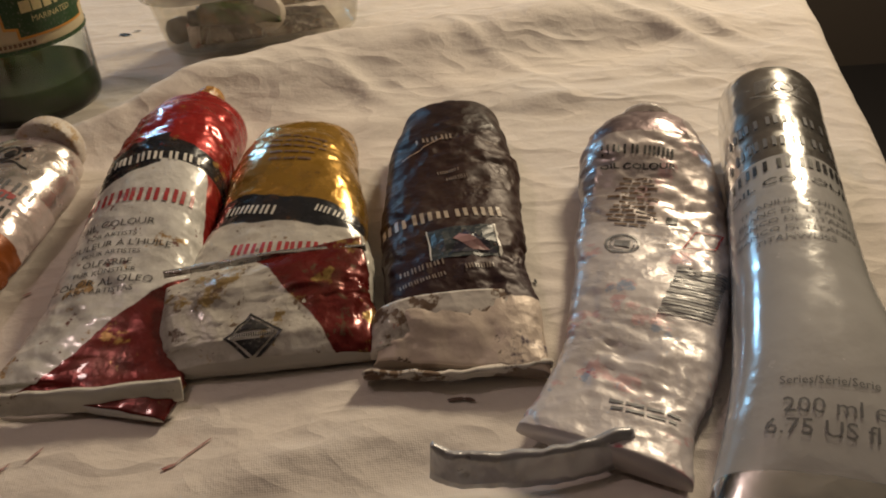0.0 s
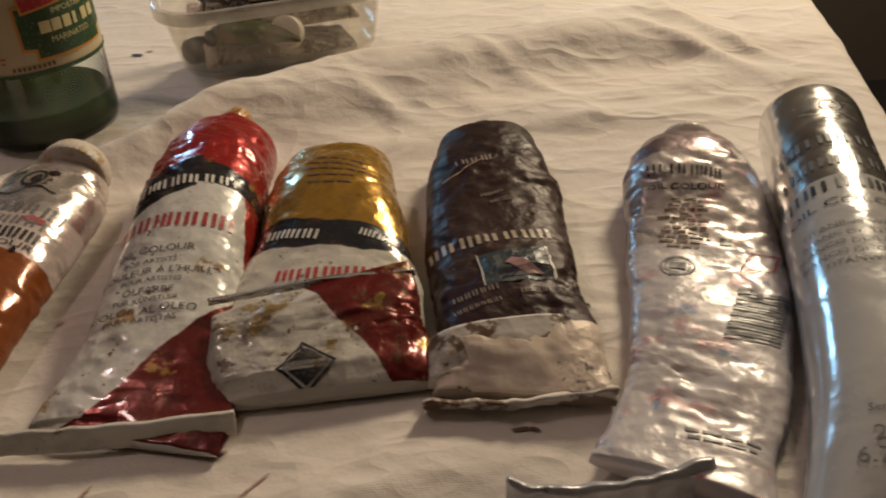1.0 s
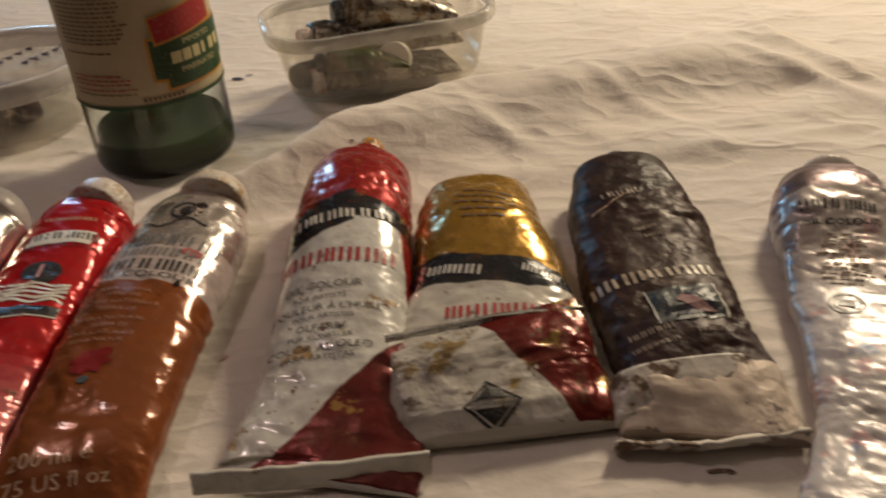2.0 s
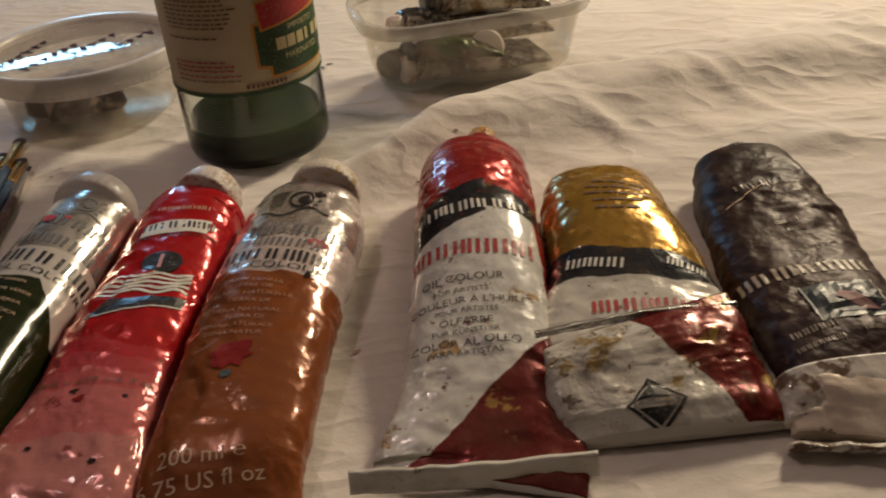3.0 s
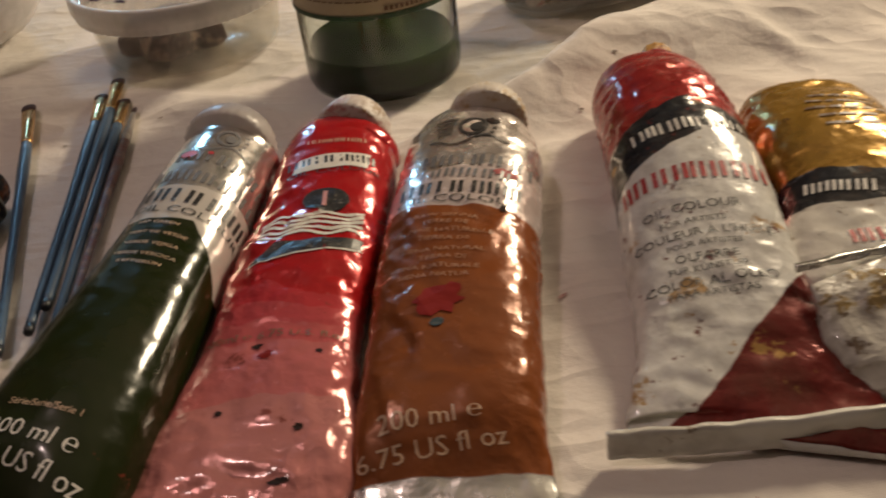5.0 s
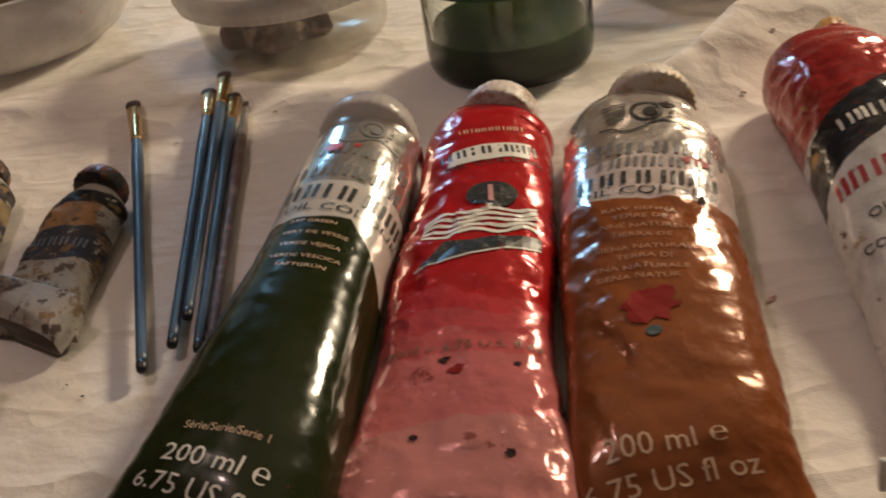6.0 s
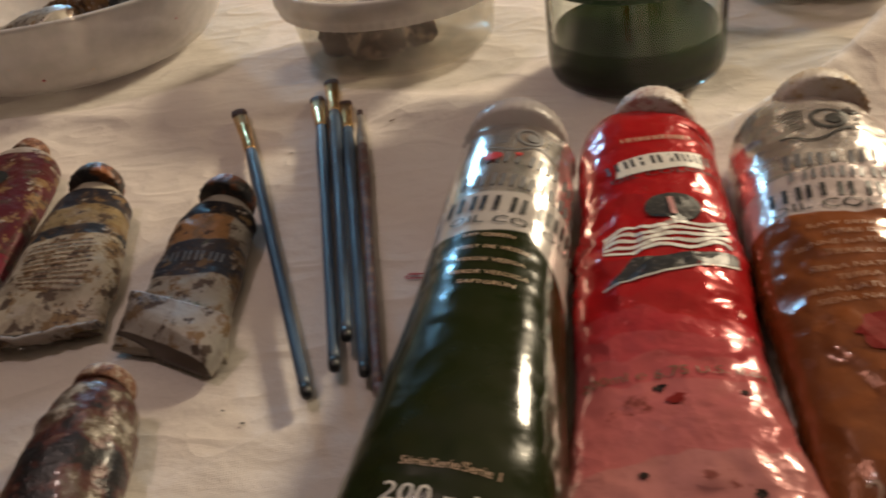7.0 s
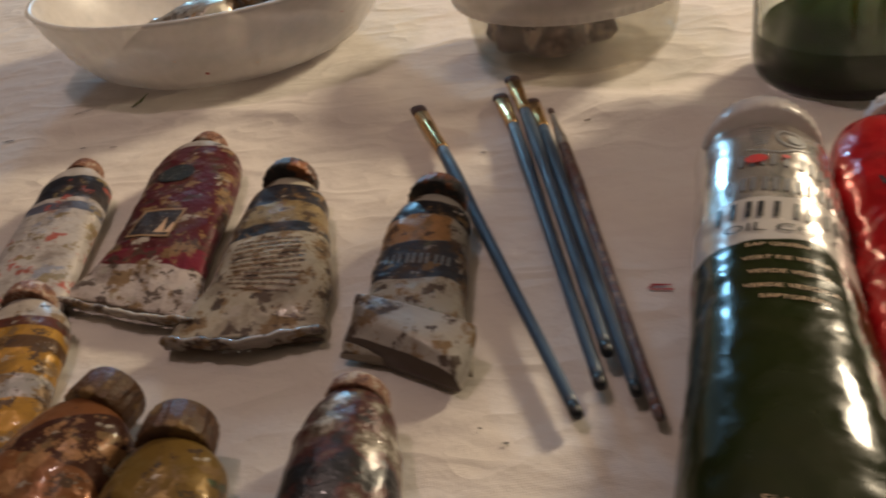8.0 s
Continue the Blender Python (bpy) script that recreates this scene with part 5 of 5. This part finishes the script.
glass.visible_shadow = False
LIQUID = blotch_material("green_liquid", [(0.008, 0.015, 0.004), (0.012, 0.022, 0.006), (0.018, 0.030, 0.008)], 0.4, 0.0, 35.0, 0.0, 0.0)
LIQUID.node_tree.nodes["Principled BSDF"].inputs["Specular IOR Level"].default_value = 0.0
lr = JR - 0.0016
part("liquid", lathe([(0.001, 0.0075), (0.030, 0.0060), (0.0352, 0.0075), (lr, 0.0125), (lr, 0.0212), (lr - 0.0006, 0.0205), (0.001, 0.0205)], (*JAR, -0.001), n=64), LIQUID, jar, "murky green liquid")
PAPER = blotch_material("cream_label_paper", [(0.50, 0.42, 0.26), (0.56, 0.47, 0.31)], 0.55, scale=50, bumps=0.1)
LABEL_GREEN = ink("label_green", (0.018, 0.065, 0.020))
ORANGE_INK = ink("label_orange", (0.60, 0.27, 0.04))
DEEP_RED = ink("label_red", (0.42, 0.02, 0.02))
skin = RoundSkin((*JAR, 0), JR + 0.0004, 0.110)
lab = []
us = np.linspace(-0.112, 0.122, 130)
lab = np.array([[skin.map(u, 0.110 - z, 0.0) for u in us] for z in (0.0425, 0.06, 0.08, 0.104)])
part("label", grid_bm(lab, False), PAPER, jar, "cream paper label with green panel")


def on_jar(name, polys, material, lift=0.0004):
    return part(name, lay(poly_bm(*polys), skin, 0.0, 0.110, 0.0, lift), material, jar, smooth=False)


def rect(x0, y0, x1, y1):
    return [(x0, y0), (x1, y0), (x1, y1), (x0, y1)]


on_jar("label_border", [rect(-0.112, 0.0426, 0.122, 0.0448)], LABEL_GREEN)
U0 = 0.0145  # left border of the green panel


def panel(e):
    return [(U0 + 0.006 + e, 0.0495 + e), (U0 + 0.050 - e, 0.0495 + e), (U0 + 0.050 - e, 0.0555), (U0 + 0.056 - e, 0.0555 + e), (U0 + 0.056 - e, 0.078 - e), (U0 - e * -1, 0.078 - e), (U0 + e, 0.0555 + e), (U0 + 0.006 + e, 0.0545 + e)]


on_jar("label_panel_edge", [panel(0.0)], ORANGE_INK)
on_jar("label_panel", [panel(0.0014)], LABEL_GREEN, 0.0006)
on_jar("label_panel", [[(U0 + 0.004, 0.0735), (U0 + 0.042, 0.078), (U0 + 0.042, 0.094), (U0 + 0.003, 0.088)]], ORANGE_INK, 0.0007)
on_jar("label_panel", [[(U0 + 0.005, 0.0748), (U0 + 0.041, 0.079), (U0 + 0.041, 0.093), (U0 + 0.004, 0.087)]], DEEP_RED, 0.0009)


def on_label(body, u, z, size, material, align="CENTER", bold=0.0):
    return part("lettering", lay(text_bm(body, size, align, 1.0, bold), skin, u, 0.110 - z, 0.0, 0.0010), material, jar, smooth=False)


CREAM_INK = ink("cream_ink", (0.66, 0.58, 0.30))
on_label("IMPORTED", U0 + 0.028, 0.0715, 0.0028, CREAM_INK)
blk = []
for k, w in enumerate((1.2, 1.1, 1.0, 0.5, 1.0, 1.0)):
    blk.append(rect(U0 + 0.011 + 0.0062 * k, 0.0628, U0 + 0.011 + 0.0062 * k + 0.0046 * w, 0.0688))
tagged(part("printed_band", lay(poly_bm(*blk), skin, 0.0, 0.110, 0.0, 0.0010), CREAM_INK, jar, smooth=False), kind="stuff")
on_label("MARINATED", U0 + 0.027, 0.0575, 0.0030, CREAM_INK)
fine = random.Random(5)
for z, n, mat, tall in [(0.0995 - 0.0022 * k, 0.036, BROWN_INK, 0.0008) for k in range(11)] + [(0.0725, 0.030, BROWN_INK, 0.0008), (0.0605, 0.030, RED_INK, 0.0008), (0.0582, 0.034, RED_INK, 0.0008), (0.0560, 0.032, RED_INK, 0.0008), (0.0532, 0.036, RED_INK, 0.0007), (0.0508, 0.034, BROWN_INK, 0.0006)]:
    x, row = -0.030, []
    while x < -0.030 + n + fine.uniform(-0.004, 0.0):
        w = fine.uniform(0.0015, 0.0045)
        row.append(rect(x, z, x + w, z + tall))
        x += w + 0.0008
    tagged(part("printed_line", lay(poly_bm(*row), skin, 0.0, 0.110, 0.0, 0.0005), mat, jar, smooth=False), kind="stuff")
part("printed_line", lay(poly_bm(*[rect(0.0075 + 0.0024 * k, 0.0462, 0.0091 + 0.0024 * k, 0.0482) for k in range(9)]), skin, 0.0, 0.110, 0.0, 0.0005), BROWN_INK, jar, smooth=False)["kind"] = "stuff"

# unseen lid, added to keep light from above out of the jar
part("added_jar_lid", lathe([(0.001, 0.150), (0.0315, 0.150), (0.0332, 0.1485), (0.0334, 0.136), (0.0326, 0.136), (0.0322, 0.1475), (0.031, 0.1492), (0.001, 0.1492)], (*JAR, -0.001), n=72, ribs=0), principled("added_lid_metal", (0.03, 0.06, 0.03), 0.35, 0.6)[0], jar, "unseen dark green metal lid added to darken the jar")

# ---- round container with a lid ----
TUB_CLEAR = plastic_sheet("clear_tub_plastic", (0.70, 0.67, 0.63), 0.86, 0.16)
LID_PLASTIC = plastic_sheet("lid_plastic", (0.76, 0.72, 0.70), 0.38, 0.3)
LID_CLEAR = plastic_sheet("lid_top_plastic", (0.60, 0.54, 0.52), 0.66, 0.05)
RC, RR = (-0.3485, 0.5425), 0.0585
TZ = 0.002
round_tub = thing("round_food_container", (*RC, 0), "round clear plastic food container with frosted lid", "container")
wall = part("cup", lathe([(0.001, 0.0), (0.044, 0.0), (0.047, 0.001), (0.0485, 0.004), (0.0535, 0.036), (0.0527, 0.036), (0.0476, 0.0045), (0.046, 0.0018), (0.001, 0.0012)], (*RC, TZ), n=72), TUB_CLEAR, round_tub)
lid = part("lid", lathe([(RR - 0.0045, 0.0385), (RR - 0.0040, 0.0405), (RR - 0.001, 0.0412), (RR, 0.0400), (RR, 0.0325), (RR - 0.0008, 0.0318), (RR - 0.0012, 0.0285), (RR - 0.0016, 0.0275), (RR - 0.0028, 0.0275), (RR - 0.0028, 0.031), (RR - 0.0055, 0.037), (RR - 0.0045, 0.0385)], (*RC, TZ), n=216, ribs=72, depth=0.0009, rib_rows=(6, 7), caps=False), LID_PLASTIC, round_tub, "frosted lid rim with ribbed skirt")
part("lid_panel", lathe([(0.001, 0.0372), (RR - 0.0065, 0.0372), (RR - 0.0045, 0.0385), (RR - 0.0045, 0.0376), (RR - 0.0065, 0.0362), (0.001, 0.0362)], (*RC, TZ), n=72), LID_CLEAR, lid, "clear sunken lid panel")
residue = blotch_material("dried_paint_residue", [(0.30, 0.20, 0.17), (0.10, 0.06, 0.06), (0.05, 0.035, 0.04), (0.40, 0.30, 0.26)], 0.6, scale=70)
part("paint_residue", lathe([(0.001, 0.0018), (0.026, 0.0020), (0.0285, 0.005), (0.027, 0.012), (0.022, 0.0165), (0.012, 0.018), (0.001, 0.016)], (RC[0] - 0.012, RC[1], TZ), n=64, wob=0.3, seed=8), residue, round_tub, "dark dried paint inside the cup")
pen = principled("purple_pen", (0.035, 0.012, 0.03), 0.8, spec=0.05)[0]
scrawl = random.Random(9)
for (ux, vy), n, turn in (((-0.033, 0.002), 6, 75), ((-0.014, 0.010), 6, 66), ((0.006, -0.008), 5, 64), ((0.028, -0.010), 5, 60)):
    polys = []
    for k in range(n):
        x, tall = (k - n / 2) * 0.0078, scrawl.uniform(0.005, 0.009)
        lean = scrawl.uniform(-0.001, 0.002)
        polys.append([(x, -tall / 2), (x + 0.0026, -tall / 2), (x + 0.0026 + lean, tall / 2), (x + lean, tall / 2)])
        polys.append([(x, -0.0004), (x + 0.0058, 0.0010), (x + 0.0058, 0.0026), (x, 0.0010)])
    tagged(part("pen_stroke", lay(poly_bm(*polys), FlatSkin((RC[0], RC[1], TZ + 0.0374)), ux, vy, turn, 0.0005), pen, lid, smooth=False), kind="stuff")

# ---- rectangular container of used tubes ----
BC, BT = (-0.1185, 0.569), 15.0
box_tub = thing("plastic_food_tub", (*BC, 0), "clear plastic tub half full of used paint tubes", "container")


def rounded(hx, hy, r, z, n=16):
    pts = []
    for q, (sx, sy) in enumerate(((1, 1), (-1, 1), (-1, -1), (1, -1))):
        for k in range(n):
            a = math.pi / 2 * (q + k / (n - 1))
            x, y = sx * (hx - r) + r * math.cos(a), sy * (hy - r) + r * math.sin(a)
            c, s = math.cos(radians(BT)), math.sin(radians(BT))
            pts.append((BC[0] + x * c - y * s, BC[1] + x * s + y * c, z))
    return pts


rows_of = [(0.053, 0.028, 0.018, 0.004), (0.0572, 0.032, 0.022, 0.0045), (0.060, 0.035, 0.024, 0.008), (0.066, 0.041, 0.027, 0.040), (0.070, 0.045, 0.030, 0.0405), (0.0712, 0.0462, 0.031, 0.0425), (0.0712, 0.0462, 0.031, 0.0475), (0.0700, 0.045, 0.030, 0.0485), (0.0665, 0.0415, 0.028, 0.048), (0.0655, 0.0405, 0.027, 0.044), (0.0590, 0.034, 0.023, 0.0085), (0.053, 0.028, 0.018, 0.0055)]
part("tub_wall", grid_bm(np.array([rounded(*row) for row in rows_of[:4] + rows_of[9:]])), TUB_CLEAR, box_tub)
part("tub_rim", grid_bm(np.array([rounded(*row) for row in rows_of[4:9] + rows_of[4:5]]), True, None, False), plastic_sheet("tub_rim_plastic", (0.72, 0.70, 0.66), 0.6, 0.15), box_tub)
BOX_GROUP = "used tubes in the clear tub"


def scrap(label, a, b, w, h, lift, material, seed, group, crumple=0.0016):
    """A squeezed-out tube lying between two places."""
    a, b = np.array(a), np.array(b)
    ks = [(*(a + (b - a) * f), w * k, h * k2, lift) for f, k, k2 in ((0, 0.45, 0.7), (0.08, 0.85, 1.0), (0.4, 1.0, 0.9), (0.75, 1.1, 0.6), (1.0, 1.2, 0.25))]
    sk = TubeSkin(ks, seed=seed, crumple=crumple, dents=0.002, rows=56, cols=44)
    ob = thing("used_paint_tube", (*((a + b) / 2), lift), label, "paint tube", group)
    part("body", sk.bm(), material, ob)
    tube_cap(ob, sk, w * 0.5, 0.008, MARKED_CAP if seed % 2 else DARK_CAP, "", 18, 0.002)
    return ob


USED_DARK = print_material("used_dark_print", (0.07, 0.062, 0.055), (), SMUDGE + [((0.45, 0.43, 0.40), 50.0, 0.6)], rough=0.35, metal=0.3, grime=0.75, wear=0.58)
USED_PALE = print_material("used_pale_print", (0.46, 0.42, 0.36), (), SMUDGE, rough=0.35, metal=0.35, grime=0.75, wear=0.6)
USED_GREEN = print_material("used_green_print", (0.06, 0.085, 0.03), (), SMUDGE, rough=0.35, metal=0.2, grime=0.75, wear=0.66)
scrap("squeezed grey paint tube inside a clear tub", (-0.155, 0.548), (-0.075, 0.578), 0.017, 0.016, 0.006, USED_DARK, 51, BOX_GROUP)
scrap("squeezed dark paint tube inside a clear tub", (-0.162, 0.566), (-0.105, 0.590), 0.014, 0.016, 0.006, USED_DARK, 52, BOX_GROUP)
scrap("crumpled pale paint tube on other used tubes", (-0.145, 0.556), (-0.075, 0.590), 0.018, 0.018, 0.021, USED_PALE, 53, BOX_GROUP)
scrap("squeezed green paint tube inside a clear tub", (-0.150, 0.540), (-0.100, 0.546), 0.010, 0.014, 0.020, USED_GREEN, 54, BOX_GROUP)
scrap("shiny dark paint tube on other used tubes", (-0.160, 0.552), (-0.120, 0.575), 0.014, 0.012, 0.033, USED_DARK, 55, BOX_GROUP, 0.0024)
scrap("large crumpled pale tube on top of used tubes", (-0.140, 0.570), (-0.075, 0.592), 0.019, 0.026, 0.036, USED_PALE, 56, BOX_GROUP, 0.0024)
loose = thing("loose_cap", (-0.1085, 0.546, 0.010), "round white plastic cap among used tubes", "cap")
part("cap_body", lathe([(0.001, 0), (0.0095, 0), (0.0102, 0.001), (0.0098, 0.009), (0.009, 0.010), (0.001, 0.010)], (-0.1075, 0.550, 0.0215), (-0.1, -0.85, 0.35), 48), principled("white_cap_plastic", (0.62, 0.57, 0.51), 0.4)[0], loose)
loose = thing("loose_cap", (-0.158, 0.545, 0.010), "grey ribbed plastic cap among used tubes", "cap")
part("cap_body", lathe([(0.001, 0), (0.0078, 0), (0.0084, 0.001), (0.008, 0.010), (0.001, 0.011)], (-0.164, 0.556, 0.0135), (-0.5, -0.85, 0.1), 48, 18, 0.0006), blotch_material("grey_cap_plastic", [(0.16, 0.15, 0.13), (0.30, 0.28, 0.25)], 0.4, scale=100), loose)

# ---- white bowl of scraps ----
WC = (-0.540, 0.585)
bowl = thing("plastic_bowl", (*WC, 0), "white plastic bowl holding crumpled used tubes", "bowl")
BOWL_MAT = plastic_sheet("milky_bowl_plastic", (0.78, 0.74, 0.72), 0.40, 0.35)
prof = [(0.001, 0.0), (0.052, 0.0), (0.060, 0.0015), (0.068, 0.006), (0.077, 0.017), (0.084, 0.032), (0.0875, 0.042), (0.0885, 0.0435), (0.0878, 0.0448), (0.0862, 0.0448), (0.0852, 0.043), (0.0815, 0.032), (0.0745, 0.018), (0.0655, 0.0075), (0.058, 0.0032), (0.001, 0.0018)]
part("bowl_wall", lathe(prof, (*WC, 0.0005), n=96, scale=(1.12, 0.96), wob=0.012, seed=3), BOWL_MAT, bowl)
BOWL_GROUP = "used tubes in the bowl"
scrap("crumpled pale tube lying in a white bowl", (-0.525, 0.555), (-0.580, 0.590), 0.020, 0.024, 0.012, USED_PALE, 61, BOWL_GROUP, 0.0028)
scrap("crumpled brown tube lying in a white bowl", (-0.500, 0.575), (-0.550, 0.610), 0.018, 0.020, 0.022, print_material("used_brown_print", (0.20, 0.11, 0.05), (), SMUDGE, rough=0.4, metal=0.3, grime=0.75, wear=0.6), 62, BOWL_GROUP, 0.0026)
scrap("dark maroon tube lying in a white bowl", (-0.468, 0.572), (-0.500, 0.620), 0.016, 0.020, 0.020, print_material("used_maroon_print", (0.035, 0.010, 0.012), (), SMUDGE, rough=0.35, metal=0.2, grime=0.75, wear=0.7), 63, BOWL_GROUP)
bs = random.Random(21)
for a in range(8):
    ang = radians(-120 + a * 14 + bs.uniform(-5, 5))
    f = bs.uniform(0.15, 0.85)
    r = 0.0715 + 0.015 * f
    c = Vector((WC[0] + r * 1.12 * math.cos(ang), WC[1] + r * 0.96 * math.sin(ang), 0.0095 + 0.028 * f))
    part("paint_spot", lathe([(0.0003, -0.0004), (bs.uniform(0.0007, 0.0014), 0.0), (0.0003, 0.0006)], c, (math.cos(ang), math.sin(ang), -0.5), 10), RED_INK if a % 3 == 0 else PALE_INK, bowl)

# ---- marks on the cloth ----
CLOTH = FlatSkin((0, 0, 0), 0.0, cloth_z)
marks = random.Random(4)


def mark(x, y, length, width, turn, material, name="paint_mark"):
    n = 12
    pts = []
    for k in range(n):
        a = 2 * math.pi * k / n
        wob = marks.uniform(0.65, 1.15)
        pts.append((length / 2 * math.cos(a) * wob, width / 2 * math.sin(a) * wob))
    part(name, lay(poly_bm(pts), CLOTH, x, -y, turn, 0.0007, 0.006), material, tablecloth, smooth=False)


DARK_MARK = blotch_material("dried_dark_paint", [(0.10, 0.06, 0.05), (0.20, 0.13, 0.10)], 0.7, scale=200)
ROSE_MARK = blotch_material("dried_rose_paint", [(0.34, 0.12, 0.11), (0.55, 0.38, 0.35)], 0.8, scale=150)
BLACK_MARK = blotch_material("dried_black_paint", [(0.02, 0.018, 0.02), (0.05, 0.045, 0.045)], 0.6, scale=200)
for x, y, l, w, t, m in ((0.0035, 0.2195, 0.0065, 0.0022, 4, DARK_MARK), (0.0075, 0.2192, 0.0045, 0.0018, -8, DARK_MARK), (-0.2185, 0.594, 0.011, 0.0045, -15, BLACK_MARK), (-0.212, 0.600, 0.006, 0.002, 10, BLACK_MARK),
                         (-0.3705, 0.2735, 0.0016, 0.001, 0, BLACK_MARK), (-0.327, 0.3375, 0.0085, 0.0011, -6, RED_INK), (-0.3262, 0.3352, 0.0075, 0.001, -3, RED_INK), (-0.330, 0.3365, 0.003, 0.0008, 40, RED_INK),
                         (-0.0790, 0.2015, 0.019, 0.0011, 50, ROSE_MARK), (-0.0855, 0.1945, 0.006, 0.0018, 30, ROSE_MARK), (-0.131, 0.2035, 0.008, 0.0012, 60, ROSE_MARK), (-0.14, 0.196, 0.01, 0.001, 60, ROSE_MARK),
                         (-0.595, 0.511, 0.012, 0.0011, 22, BLACK_MARK), (-0.626, 0.4895, 0.007, 0.0014, 5, BLACK_MARK), (-0.578, 0.472, 0.003, 0.0014, 0, BLACK_MARK), (-0.562, 0.470, 0.004, 0.001, 15, DARK_MARK),
                         (0.090, 0.5935, 0.010, 0.0010, 12, BLACK_MARK), (0.103, 0.5945, 0.022, 0.0007, -6, BLACK_MARK), (-0.345, 0.452, 0.003, 0.0012, 0, DARK_MARK), (-0.387, 0.435, 0.003, 0.001, 0, DARK_MARK), (-0.1475, 0.415, 0.003, 0.0014, 10, DARK_MARK),
                         (-0.128, 0.448, 0.003, 0.0012, 20, DARK_MARK), (0.034, 0.2815, 0.0012, 0.004, 10, BLACK_MARK), (-0.3775, 0.279, 0.0012, 0.0009, 0, BLACK_MARK), (-0.365, 0.430, 0.004, 0.0008, -10, ROSE_MARK), (-0.1685, 0.292, 0.004, 0.0015, 30, ROSE_MARK)):
    mark(x, y, l, w, t, m)
sliver = thing("green_sliver", (-0.5655, 0.516, 0), "thin olive green scrap lying on the cloth", "scrap")
sz = cloth_z(-0.5655, 0.516)
part("blade", rod([(-0.5685, 0.5105, sz + 0.001), (-0.5660, 0.515, sz + 0.0016), (-0.5645, 0.523, sz + 0.0026)], [0.0004, 0.0011, 0.0003], [0.4, 0.4, 0.4], 10), ink("olive_scrap", (0.10, 0.12, 0.03)), sliver)
